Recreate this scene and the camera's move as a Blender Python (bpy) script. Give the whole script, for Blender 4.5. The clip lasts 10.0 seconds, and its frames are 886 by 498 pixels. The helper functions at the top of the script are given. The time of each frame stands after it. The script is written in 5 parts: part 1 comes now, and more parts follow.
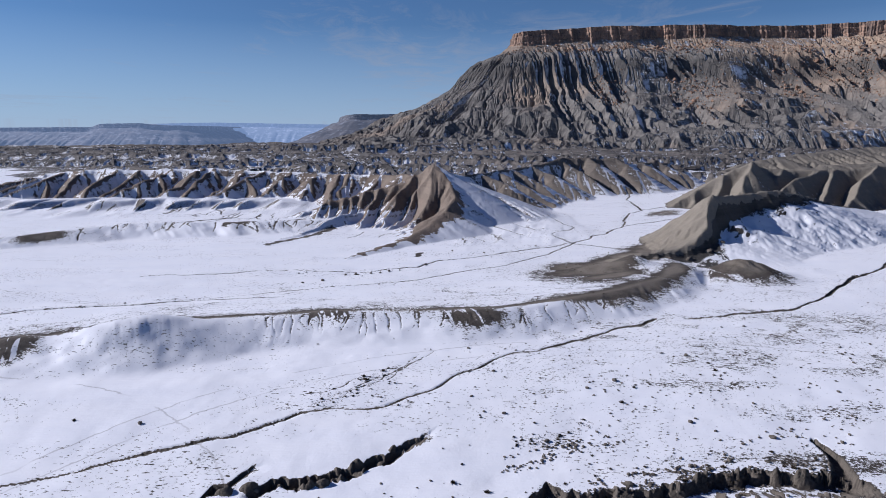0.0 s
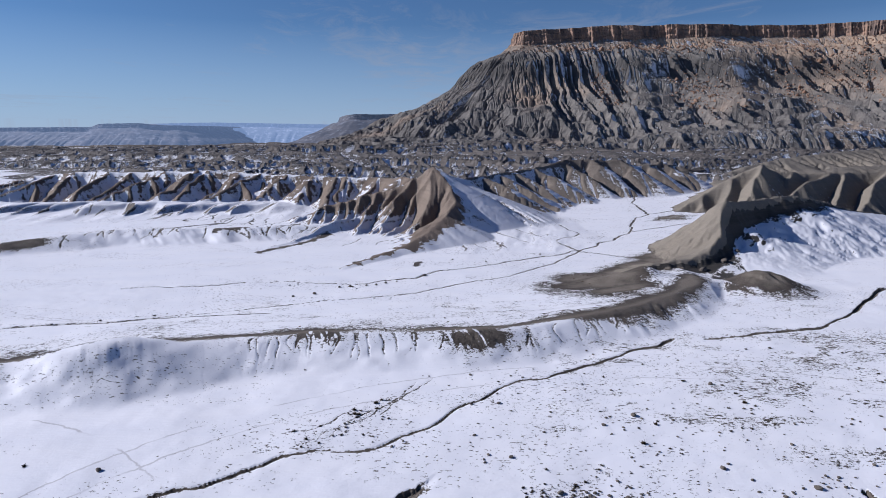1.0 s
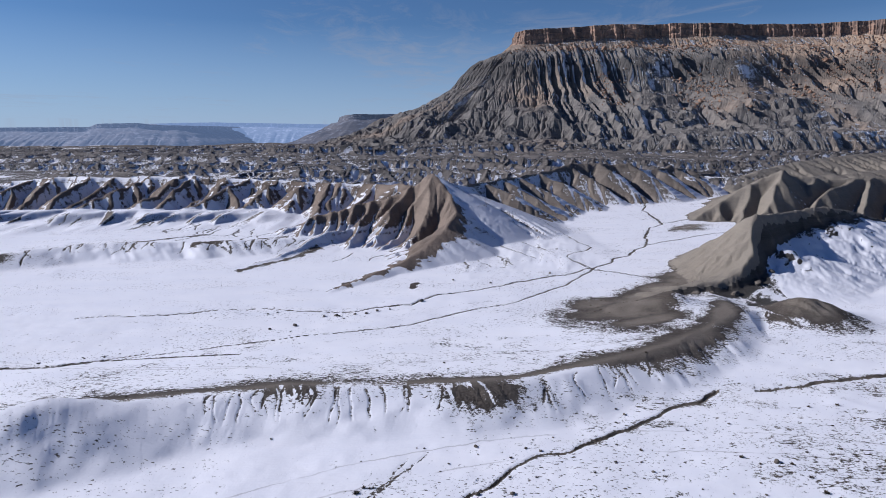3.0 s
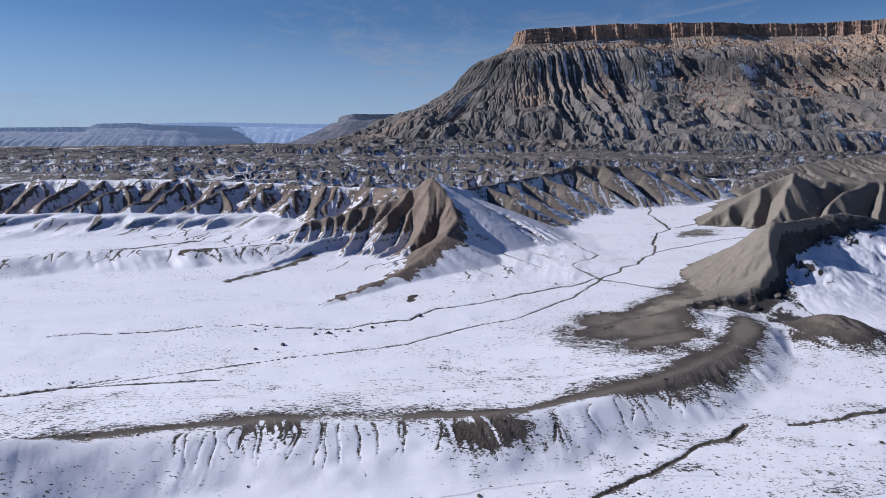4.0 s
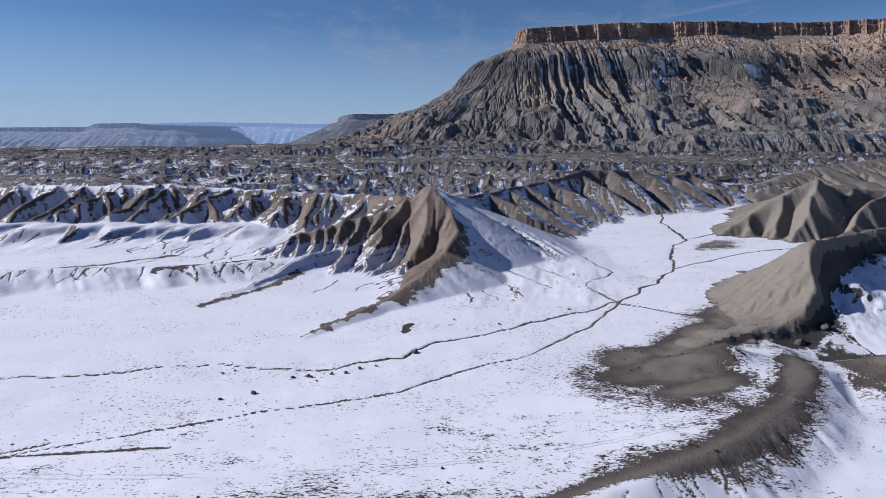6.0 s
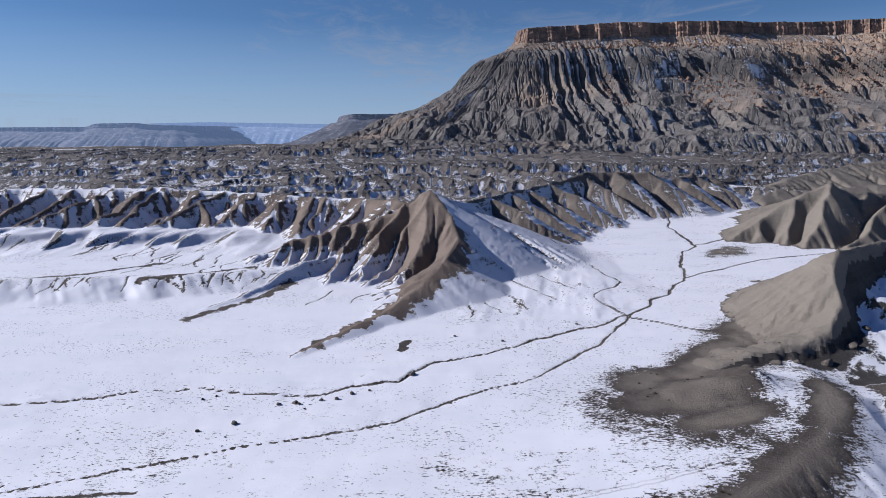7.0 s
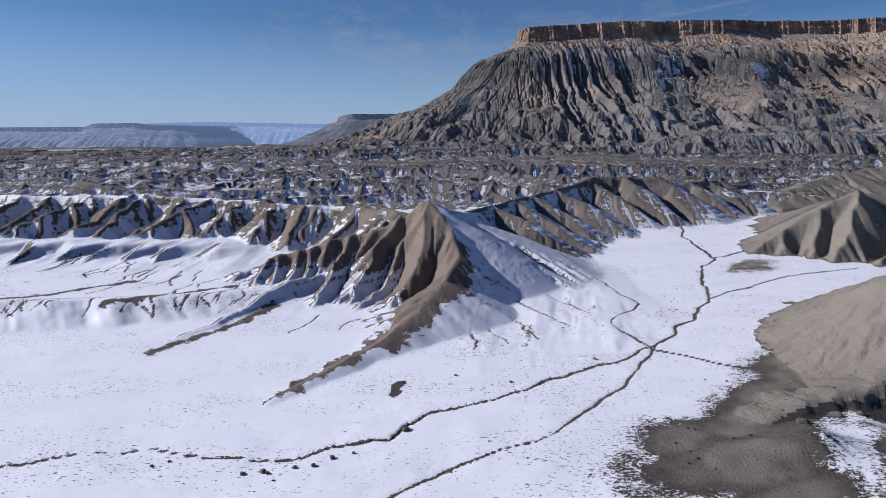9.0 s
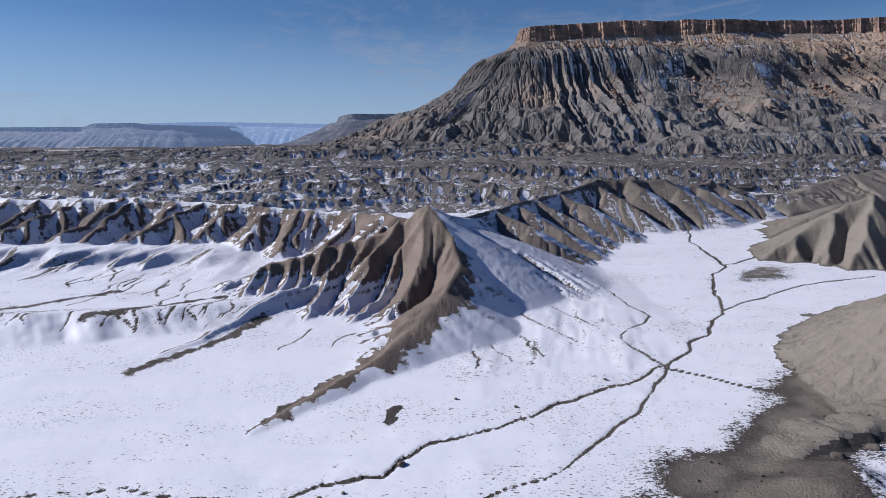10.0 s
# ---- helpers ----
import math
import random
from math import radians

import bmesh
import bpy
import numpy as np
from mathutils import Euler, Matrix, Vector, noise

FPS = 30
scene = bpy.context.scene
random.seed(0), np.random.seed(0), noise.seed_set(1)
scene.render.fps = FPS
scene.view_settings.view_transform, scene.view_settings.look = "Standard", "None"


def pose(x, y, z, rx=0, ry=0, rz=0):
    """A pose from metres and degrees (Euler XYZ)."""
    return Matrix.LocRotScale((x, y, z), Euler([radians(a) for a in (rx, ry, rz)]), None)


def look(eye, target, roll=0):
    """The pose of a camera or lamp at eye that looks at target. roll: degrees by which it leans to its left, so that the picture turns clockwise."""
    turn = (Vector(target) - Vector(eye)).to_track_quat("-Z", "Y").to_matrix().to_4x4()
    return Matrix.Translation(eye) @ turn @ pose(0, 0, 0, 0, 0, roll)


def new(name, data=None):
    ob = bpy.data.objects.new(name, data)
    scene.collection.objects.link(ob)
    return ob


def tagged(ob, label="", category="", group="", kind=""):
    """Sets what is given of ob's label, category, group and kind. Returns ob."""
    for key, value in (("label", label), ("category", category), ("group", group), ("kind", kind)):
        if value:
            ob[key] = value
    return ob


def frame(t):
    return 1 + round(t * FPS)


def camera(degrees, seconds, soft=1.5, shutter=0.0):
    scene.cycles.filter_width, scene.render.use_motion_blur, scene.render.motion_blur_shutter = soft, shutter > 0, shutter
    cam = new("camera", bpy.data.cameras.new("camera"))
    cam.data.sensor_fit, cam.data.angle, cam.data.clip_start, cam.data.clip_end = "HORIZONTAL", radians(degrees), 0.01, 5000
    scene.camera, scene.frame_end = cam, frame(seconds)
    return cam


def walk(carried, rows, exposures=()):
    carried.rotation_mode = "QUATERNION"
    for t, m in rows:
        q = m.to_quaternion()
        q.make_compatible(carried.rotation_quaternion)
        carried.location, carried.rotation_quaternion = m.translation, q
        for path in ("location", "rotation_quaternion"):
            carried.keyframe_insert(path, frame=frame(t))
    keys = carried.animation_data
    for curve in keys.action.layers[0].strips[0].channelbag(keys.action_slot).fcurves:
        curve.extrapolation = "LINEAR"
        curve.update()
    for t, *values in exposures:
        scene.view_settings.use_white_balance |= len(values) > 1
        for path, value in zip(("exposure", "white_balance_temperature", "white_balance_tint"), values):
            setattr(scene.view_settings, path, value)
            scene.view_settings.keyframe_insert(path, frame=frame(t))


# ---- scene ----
cam = camera(70, 10.0, soft=0.65)
PATH = [
    (0.0, pose(0.0, 0.0, 37.0, 79.724, 0, 0.0)),
    (1.0, pose(0.1, 10.28, 37.9, 79.71, 0, 0.014)),
    (2.0, pose(0.21, 20.46, 38.8, 79.696, 0, 0.028)),
    (3.0, pose(0.31, 30.53, 39.68, 79.683, 0, 0.043)),
    (4.0, pose(0.41, 40.47, 40.56, 79.669, 0, 0.057)),
    (5.0, pose(0.51, 50.27, 41.42, 79.656, 0, 0.071)),
    (6.0, pose(0.61, 59.93, 42.27, 79.642, 0, 0.085)),
    (7.0, pose(0.71, 69.43, 43.1, 79.628, 0, 0.099)),
    (8.0, pose(0.8, 78.77, 43.92, 79.615, 0, 0.114)),
    (9.0, pose(0.9, 87.92, 44.72, 79.601, 0, 0.128)),
    (10.0, pose(0.99, 96.88, 45.51, 79.588, 0, 0.142)),
]
walk(cam, PATH, [(0.0, 0.02, 5740, 17), (10.0, 0.02, 5740, 17)])

# ---- sky and sun ----
SUN_FROM = Vector((-0.985, 0.17, 0.0)).normalized()
SUN_EL = 28.0
MELT = Vector((-0.86, 0.5, 0.0)).normalized()
world = bpy.data.worlds.new("world")
scene.world = world
world.use_nodes = True
wn = world.node_tree
wn.nodes.clear()
sky = wn.nodes.new("ShaderNodeTexSky")
sky.sky_type = "NISHITA"
sky.sun_disc = False
sky.sun_elevation = radians(SUN_EL)
sky.sun_rotation = math.atan2(SUN_FROM.x, SUN_FROM.y)
sky.altitude = 1500
sky.air_density = 1.0
sky.dust_density = 0.05
sky.ozone_density = 3.0
tc = wn.nodes.new("ShaderNodeTexCoord")
# thin cirrus: project the direction on a high flat layer
sep = wn.nodes.new("ShaderNodeSeparateXYZ")
wn.links.new(tc.outputs["Generated"], sep.inputs[0])


def wmath(op, a, b):
    n = wn.nodes.new("ShaderNodeMath")
    n.operation = op
    for i, v in enumerate((a, b)):
        if isinstance(v, (int, float)):
            n.inputs[i].default_value = v
        else:
            wn.links.new(v, n.inputs[i])
    return n.outputs[0]


zc = wmath("MAXIMUM", sep.outputs[2], 0.02)
cx = wmath("DIVIDE", sep.outputs[0], zc)
cy = wmath("DIVIDE", sep.outputs[1], zc)
comb = wn.nodes.new("ShaderNodeCombineXYZ")
wn.links.new(cx, comb.inputs[0])
wn.links.new(wmath("MULTIPLY", cy, 0.45), comb.inputs[1])
comb.inputs[2].default_value = 3.7
cn = wn.nodes.new("ShaderNodeTexNoise")
cn.inputs["Scale"].default_value = 1.9
cn.inputs["Detail"].default_value = 9
cn.inputs["Roughness"].default_value = 0.68
cn.inputs["Distortion"].default_value = 0.9
wn.links.new(comb.outputs[0], cn.inputs["Vector"])
cb = wn.nodes.new("ShaderNodeTexNoise")
cb.inputs["Scale"].default_value = 0.42
cb.inputs["Detail"].default_value = 2
wn.links.new(comb.outputs[0], cb.inputs["Vector"])
ex_ = wmath("POWER", wmath("DIVIDE", wmath("ADD", sep.outputs[0], 0.0), 0.30), 2.0)
ez_ = wmath("POWER", wmath("DIVIDE", wmath("SUBTRACT", sep.outputs[2], 0.15), 0.085), 2.0)
bank = wmath("MAXIMUM", wmath("SUBTRACT", 1.0, wmath("ADD", ex_, ez_)), 0.0)
cr = wn.nodes.new("ShaderNodeMapRange")
wn.links.new(wmath("ADD", wmath("MULTIPLY", cn.outputs[0], cb.outputs[0]), wmath("MULTIPLY", wmath("MULTIPLY", bank, cn.outputs[0]), 0.16)), cr.inputs[0])
cr.inputs[1].default_value, cr.inputs[2].default_value = 0.29, 0.52
cr.inputs[3].default_value, cr.inputs[4].default_value = 0.0, 0.5
hz = wn.nodes.new("ShaderNodeMapRange")
wn.links.new(sep.outputs[2], hz.inputs[0])
hz.inputs[1].default_value, hz.inputs[2].default_value = -0.02, 0.16
hz.inputs[3].default_value, hz.inputs[4].default_value = 0.8, 0.0
hm = wn.nodes.new("ShaderNodeMix")
hm.data_type = "RGBA"
wn.links.new(hz.outputs[0], hm.inputs[0])
tone = wn.nodes.new("ShaderNodeMix")
tone.data_type, tone.blend_type = "RGBA", "MULTIPLY"
tone.inputs[0].default_value = 1.0
deep = wn.nodes.new("ShaderNodeMapRange")
wn.links.new(sep.outputs[2], deep.inputs[0])
deep.inputs[1].default_value, deep.inputs[2].default_value = 0.2, 0.6
ramp = wn.nodes.new("ShaderNodeMix")
ramp.data_type = "RGBA"
wn.links.new(deep.outputs[0], ramp.inputs[0])
ramp.inputs[6].default_value = (0.84, 1.02, 1.16, 1)
ramp.inputs[7].default_value = (0.3, 0.45, 0.78, 1)
wn.links.new(ramp.outputs[2], tone.inputs[7])
wn.links.new(sky.outputs[0], tone.inputs[6])
wn.links.new(tone.outputs[2], hm.inputs[6])
hm.inputs[7].default_value = (6.6, 8.6, 11.2, 1)
cm = wn.nodes.new("ShaderNodeMix")
cm.data_type = "RGBA"
wn.links.new(cr.outputs[0], cm.inputs[0])
wn.links.new(hm.outputs[2], cm.inputs[6])
cm.inputs[7].default_value = (6.0, 6.2, 6.6, 1)
bg = wn.nodes.new("ShaderNodeBackground")
bg.inputs[1].default_value = 0.053
wn.links.new(cm.outputs[2], bg.inputs[0])
wo = wn.nodes.new("ShaderNodeOutputWorld")
wn.links.new(bg.outputs[0], wo.inputs[0])

sun = new("sun", bpy.data.lights.new("sun", "SUN"))
sun.data.energy = 5.0
sun.data.angle = radians(0.55)
sun.data.color = (1.0, 0.95, 0.88)
el = radians(SUN_EL)
sun_vec = Vector((SUN_FROM.x * math.cos(el), SUN_FROM.y * math.cos(el), math.sin(el)))
sun.matrix_world = look(sun_vec * 500, (0, 0, 0))

# ---- materials ----


class Mat:
    """Small helper to write node materials."""

    def __init__(self, name):
        self.m = bpy.data.materials.new(name)
        self.m.use_nodes = True
        self.t = self.m.node_tree
        self.t.nodes.clear()
        self.bsdf = self.t.nodes.new("ShaderNodeBsdfPrincipled")
        out = self.t.nodes.new("ShaderNodeOutputMaterial")
        self.t.links.new(self.bsdf.outputs[0], out.inputs[0])
        self.pos = self.t.nodes.new("ShaderNodeNewGeometry").outputs["Position"]

    def put(self, socket, v):
        if isinstance(v, (int, float, tuple)):
            socket.default_value = v
        else:
            self.t.links.new(v, socket)

    def math(self, op, a, b=0.0, clamp=False):
        n = self.t.nodes.new("ShaderNodeMath")
        n.operation = op
        n.use_clamp = clamp
        self.put(n.inputs[0], a)
        self.put(n.inputs[1], b)
        return n.outputs[0]

    def noise(self, scale, detail=4, rough=0.55, stretch=None, vec=None):
        n = self.t.nodes.new("ShaderNodeTexNoise")
        n.inputs["Scale"].default_value = scale
        n.inputs["Detail"].default_value = detail
        n.inputs["Roughness"].default_value = rough
        v = vec or self.pos
        if stretch:
            mp = self.t.nodes.new("ShaderNodeMapping")
            mp.inputs["Scale"].default_value = stretch
            self.put(mp.inputs[0], v)
            v = mp.outputs[0]
        self.put(n.inputs["Vector"], v)
        return n.outputs[0]

    def attr(self, name):
        n = self.t.nodes.new("ShaderNodeAttribute")
        n.attribute_name = name
        return n.outputs["Fac"]

    def along(self, axis):
        n = self.t.nodes.new("ShaderNodeSeparateXYZ")
        self.put(n.inputs[0], self.pos)
        return n.outputs[axis]

    def range(self, v, a, b, c=0.0, d=1.0, smooth=False):
        n = self.t.nodes.new("ShaderNodeMapRange")
        n.interpolation_type = "SMOOTHSTEP" if smooth else "LINEAR"
        self.put(n.inputs[0], v)
        for i, x in enumerate((a, b, c, d)):
            n.inputs[i + 1].default_value = x
        return n.outputs[0]

    def mix(self, f, a, b):
        n = self.t.nodes.new("ShaderNodeMix")
        n.data_type = "RGBA"
        self.put(n.inputs[0], f)
        for i, v in ((6, a), (7, b)):
            self.put(n.inputs[i], (*v, 1.0) if isinstance(v, tuple) else v)
        return n.outputs[2]

    def bump(self, h, strength, dist):
        n = self.t.nodes.new("ShaderNodeBump")
        n.inputs["Strength"].default_value = strength
        n.inputs["Distance"].default_value = dist
        self.put(n.inputs["Height"], h)
        return n.outputs[0]

    def haze_glow(self, amount, tone):
        """Haze over the backdrop, put in as emission from the surface itself."""
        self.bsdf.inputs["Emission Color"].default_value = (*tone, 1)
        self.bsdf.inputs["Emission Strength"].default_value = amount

    def done(self, color, rough, normal=None):
        self.put(self.bsdf.inputs["Base Color"], color)
        self.put(self.bsdf.inputs["Roughness"], rough)
        self.bsdf.inputs["Specular IOR Level"].default_value = 0.25
        if normal is not None:
            self.put(self.bsdf.inputs["Normal"], normal)
        return self.m


SNOW = (0.86, 0.87, 0.90)


def earth_material(name, dark, light, other, scale=1.0, speck=0.0, strata=0.0, rill=0.0, ragged=1.0, shaded_seam=None):
    """Shale or soil under a thin, broken snow cover; the attributes 'snow' and 'tint' steer both."""
    k = Mat(name)
    big = k.noise(0.035 / scale, 4, 0.6)
    mid = k.noise(0.35 / scale, 5, 0.6)
    fine = k.noise(2.4 / scale, 6, 0.65)
    rock = k.mix(k.range(k.math("ADD", k.math("MULTIPLY", mid, 0.4), k.math("MULTIPLY", fine, 0.6)), 0.38, 0.62), dark, light)
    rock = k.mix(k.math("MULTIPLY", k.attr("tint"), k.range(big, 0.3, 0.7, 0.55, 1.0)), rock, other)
    if strata:
        bands = k.noise(1.0, 5, 0.7, (0.012, 0.012, 0.55 / scale))
        rock = k.mix(k.range(bands, 0.46, 0.62, 0.0, strata), rock, tuple(c * 0.55 for c in dark))
    if shaded_seam:
        # darker bed across the slope, with the buttress shade mixed into its tone
        level = k.math("ADD", k.along("Z"), k.math("MULTIPLY", k.math("SUBTRACT", k.noise(0.02, 4, 0.6), 0.5), 55.0))
        inside_ = k.math("MULTIPLY", k.range(level, shaded_seam[0], shaded_seam[0] + 18), k.range(level, shaded_seam[1], shaded_seam[1] - 14))
        rock = k.mix(k.math("MULTIPLY", inside_, 0.62), rock, tuple(c * 0.62 for c in dark))
    grit = k.noise(9.0 / scale, 4, 0.7)
    rock = k.mix(k.range(grit, 0.5, 0.72, 0.0, 0.45), rock, tuple(c * 0.5 for c in dark))
    score = k.attr("snow")
    wob = k.math("ADD", k.math("MULTIPLY", k.math("SUBTRACT", mid, 0.5), (0.8 + speck * 0.5) * ragged), k.math("MULTIPLY", k.math("SUBTRACT", fine, 0.5), (0.9 + speck * 0.9) * ragged))
    score = k.math("ADD", score, k.math("ADD", wob, k.math("MULTIPLY", k.math("SUBTRACT", grit, 0.5), 0.8 * ragged)))
    flutes = 0.0
    if rill:
        # thin beds that hold or shed the snow, and fine flutes down the faces
        beds_ = k.noise(1.0, 3, 0.7, (0.10 / scale, 0.10 / scale, 2.6 / scale))
        flutes = k.noise(1.0, 4, 0.65, (1.1 / scale, 0.4 / scale, 0.3 / scale))
        score = k.math("ADD", score, k.math("ADD", k.math("MULTIPLY", k.math("SUBTRACT", beds_, 0.5), 1.1 * rill * ragged), k.math("MULTIPLY", k.math("SUBTRACT", flutes, 0.5), 0.7 * rill * ragged)))
    if speck:
        # tufts and stones that stand out of the thin snow, denser in drifting belts
        tufts = k.noise(2.4, 3, 0.65, (0.55, 1.2, 1.0))
        belts = k.noise(0.05, 3, 0.6, (0.6, 1.6, 1.0))
        hole = k.math("MULTIPLY", k.range(tufts, 0.59, 0.66), k.range(belts, 0.42, 0.57))
        pepper = k.math("MULTIPLY", k.range(k.noise(4.2, 3, 0.7, (0.7, 1.2, 1.0)), 0.60, 0.68), k.math("MULTIPLY", k.range(k.noise(0.03, 3, 0.6), 0.42, 0.6, 0.08, 0.5), k.range(k.along("X"), -25, 30, 0.12, 1.0)))
        hole = k.math("MAXIMUM", hole, pepper)
        near = k.range(k.attr("snow"), 0.93, 0.5)
        fleck = k.math("MULTIPLY", k.range(k.noise(1.9, 4, 0.65, (0.5, 1.2, 1.0)), 0.53, 0.62), near)
        score = k.math("SUBTRACT", score, k.math("MULTIPLY", k.math("MAXIMUM", hole, fleck), speck))
    snow = k.range(score, 0.42, 0.58, 0, 1, True)
    drift = k.noise(0.12, 5, 0.6, (0.5, 1.4, 1.0))
    white = k.mix(k.range(drift, 0.3, 0.7), SNOW, (0.92, 0.92, 0.93))
    if speck:
        # arcs that wheels have pressed into the snow
        fade = k.range(k.noise(0.09, 3, 0.6), 0.42, 0.55)
        mark = 0.0
        for cx, cy, rad in ((-70, 40, 52), (30, 10, 95), (30, 14, 96.6), (-30, 300, 170), (-31, 302, 173)):
            v = k.t.nodes.new("ShaderNodeVectorMath")
            v.operation = "DISTANCE"
            mp = k.t.nodes.new("ShaderNodeMapping")
            mp.inputs["Scale"].default_value = (1, 1, 0)
            k.put(mp.inputs[0], k.pos)
            k.put(v.inputs[0], mp.outputs[0])
            v.inputs[1].default_value = (cx, cy, 0)
            off = k.math("ABSOLUTE", k.math("SUBTRACT", k.math("ADD", v.outputs["Value"], k.math("MULTIPLY", mid, 1.6)), rad + 0.8))
            mark = k.math("MAXIMUM", k.range(off, 0.06, 0.2, 1, 0), mark)
        white = k.mix(k.math("MULTIPLY", k.math("MULTIPLY", mark, fade), 0.5), white, (0.34, 0.32, 0.31))
    color = k.mix(snow, rock, white)
    sweep = k.noise(0.9 / scale, 4, 0.6, (0.35, 1.6, 1.0))
    relief = k.math("ADD", k.math("MULTIPLY", fine, k.math("SUBTRACT", 1.1, snow)), k.math("MULTIPLY", k.math("ADD", k.math("MULTIPLY", mid, 0.6), k.math("MULTIPLY", sweep, 0.5)), k.math("SUBTRACT", 1.0, k.math("MULTIPLY", snow, 0.72))))
    if rill:
        relief = k.math("ADD", relief, k.math("MULTIPLY", k.math("MULTIPLY", flutes, k.math("SUBTRACT", 1.1, snow)), 2.0 * rill))
    return k.done(color, k.range(snow, 0, 1, 0.92, 0.55), k.bump(relief, 0.9, 0.35 * scale))


M_GROUND = earth_material("snowy_soil", (0.055, 0.046, 0.038), (0.13, 0.11, 0.09), (0.225, 0.194, 0.155), speck=0.9)
M_BROWN = earth_material("brown_shale", (0.10, 0.077, 0.062), (0.205, 0.163, 0.127), (0.26, 0.207, 0.16), strata=0.15, rill=0.5, ragged=1.7)
M_GREY = earth_material("grey_shale", (0.15, 0.135, 0.11), (0.235, 0.21, 0.175), (0.27, 0.235, 0.185), strata=0.12, rill=0.5)
M_BAD = earth_material("badland_shale", (0.064, 0.061, 0.060), (0.122, 0.113, 0.105), (0.185, 0.163, 0.142), scale=1.1, strata=0.5, rill=0.6, ragged=1.9)
M_TAN = earth_material("tan_shale", (0.115, 0.098, 0.082), (0.21, 0.18, 0.148), (0.255, 0.215, 0.173), strata=0.25, rill=0.5, ragged=1.7)
# dark beds of the ridge front, with its deep shade put into the colour
M_SHADED = earth_material("shaded_shale", (0.03, 0.029, 0.028), (0.085, 0.078, 0.07), (0.11, 0.10, 0.085), strata=0.5, rill=0.5, ragged=1.8)
M_TALUS = earth_material("mesa_shale", (0.105, 0.099, 0.094), (0.27, 0.247, 0.215), (0.45, 0.325, 0.22), scale=2.6, strata=0.3, rill=0.6, ragged=1.6, shaded_seam=(140, 205))

k = Mat("sandstone_cliff")
col = k.noise(0.05, 6, 0.65, (1, 1, 0.25))
lay = k.noise(0.09, 4, 0.6, (0.06, 0.06, 1.6))
fin = k.noise(0.5, 5, 0.6)
c = k.mix(k.range(col, 0.38, 0.62), (0.16, 0.115, 0.092), (0.44, 0.28, 0.19))
c = k.mix(k.range(lay, 0.45, 0.65, 0, 0.6), c, (0.16, 0.12, 0.10))
M_CLIFF = k.done(k.mix(k.range(fin, 0.4, 0.7, 0, 0.35), c, (0.10, 0.085, 0.075)), 0.9, k.bump(fin, 0.6, 1.5))

# blue that the far mesas emit in place of haze
HAZE_BLUE = (0.29, 0.41, 0.62)


def hazed_material(name, dark, light, amount, scale):
    """Rock and snow for the backdrop alone, with haze painted as blue emission."""
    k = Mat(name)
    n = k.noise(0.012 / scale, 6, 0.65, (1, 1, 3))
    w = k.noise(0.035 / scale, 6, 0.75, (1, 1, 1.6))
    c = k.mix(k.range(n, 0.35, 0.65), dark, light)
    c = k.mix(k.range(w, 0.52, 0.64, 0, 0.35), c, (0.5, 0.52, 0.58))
    k.haze_glow(amount, HAZE_BLUE)
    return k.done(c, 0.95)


M_FAR = hazed_material("hazed_rock", (0.07, 0.08, 0.10), (0.15, 0.14, 0.15), 0.30, 1.0)
M_FARTHEST = hazed_material("most_hazed_rock", (0.06, 0.07, 0.09), (0.09, 0.10, 0.12), 0.62, 1.5)
M_BUTTE = hazed_material("hazed_butte_rock", (0.06, 0.06, 0.07), (0.12, 0.11, 0.11), 0.10, 1.0)

k = Mat("snowy_plateau")
M_CAP = k.done(k.mix(k.range(k.noise(0.05, 5, 0.6), 0.42, 0.5), (0.25, 0.18, 0.13), SNOW), 0.8)

# ---- terrain as one fan-shaped sheet, fine near the flight line ----
rng = np.random.default_rng(7)


def lattice(ix, iy, seed):
    h = (ix * 374761393 + iy * 668265263 + seed * 974711) & 0x7FFFFFFF
    h = ((h ^ (h >> 13)) * 1274126177) & 0x7FFFFFFF
    return ((h ^ (h >> 16)) & 0xFFFF) / 65535.0


def vnoise(x, y, seed=0):
    """Smooth value noise in 0..1."""
    ix, iy = np.floor(x).astype(np.int64), np.floor(y).astype(np.int64)
    fx, fy = x - ix, y - iy
    fx, fy = fx * fx * (3 - 2 * fx), fy * fy * (3 - 2 * fy)
    a = lattice(ix, iy, seed) * (1 - fx) + lattice(ix + 1, iy, seed) * fx
    b = lattice(ix, iy + 1, seed) * (1 - fx) + lattice(ix + 1, iy + 1, seed) * fx
    return a * (1 - fy) + b * fy


def fbm(x, y, octaves=4, seed=0, gain=0.5):
    out, amp, tot = 0.0, 1.0, 0.0
    for o in range(octaves):
        out = out + amp * vnoise(x * 2**o + 17 * o, y * 2**o - 9 * o, seed + o)
        tot += amp
        amp *= gain
    return out / tot


def ridged1(s, seed=0):
    """Sharp crests at uneven spacing along one axis, -1..1."""
    w = s + 0.8 * (vnoise(s * 0.5, s * 0 + seed, seed) - 0.5)
    i = np.floor(w).astype(np.int64)
    f = w - i
    return (np.abs(2 * f - 1) * 2 - 1) * (0.45 + 0.55 * lattice(i, i * 0 + 3, seed))


NC = 1060
near_rows = np.exp(np.arange(math.log(52), math.log(620), 0.0037))
mid_rows = np.exp(np.arange(math.log(620), math.log(1700), 0.0068))
far_rows = np.exp(np.linspace(math.log(1710), math.log(4700), 110))
back_rows = np.concatenate([np.linspace(-900, 0, 10), np.linspace(10, 50, 10)])
YR = np.concatenate([back_rows, near_rows, mid_rows, far_rows])
WR = np.maximum(YR, 44.0)
side = 0.78 * np.exp(np.linspace(0.03, 2.6, 26))
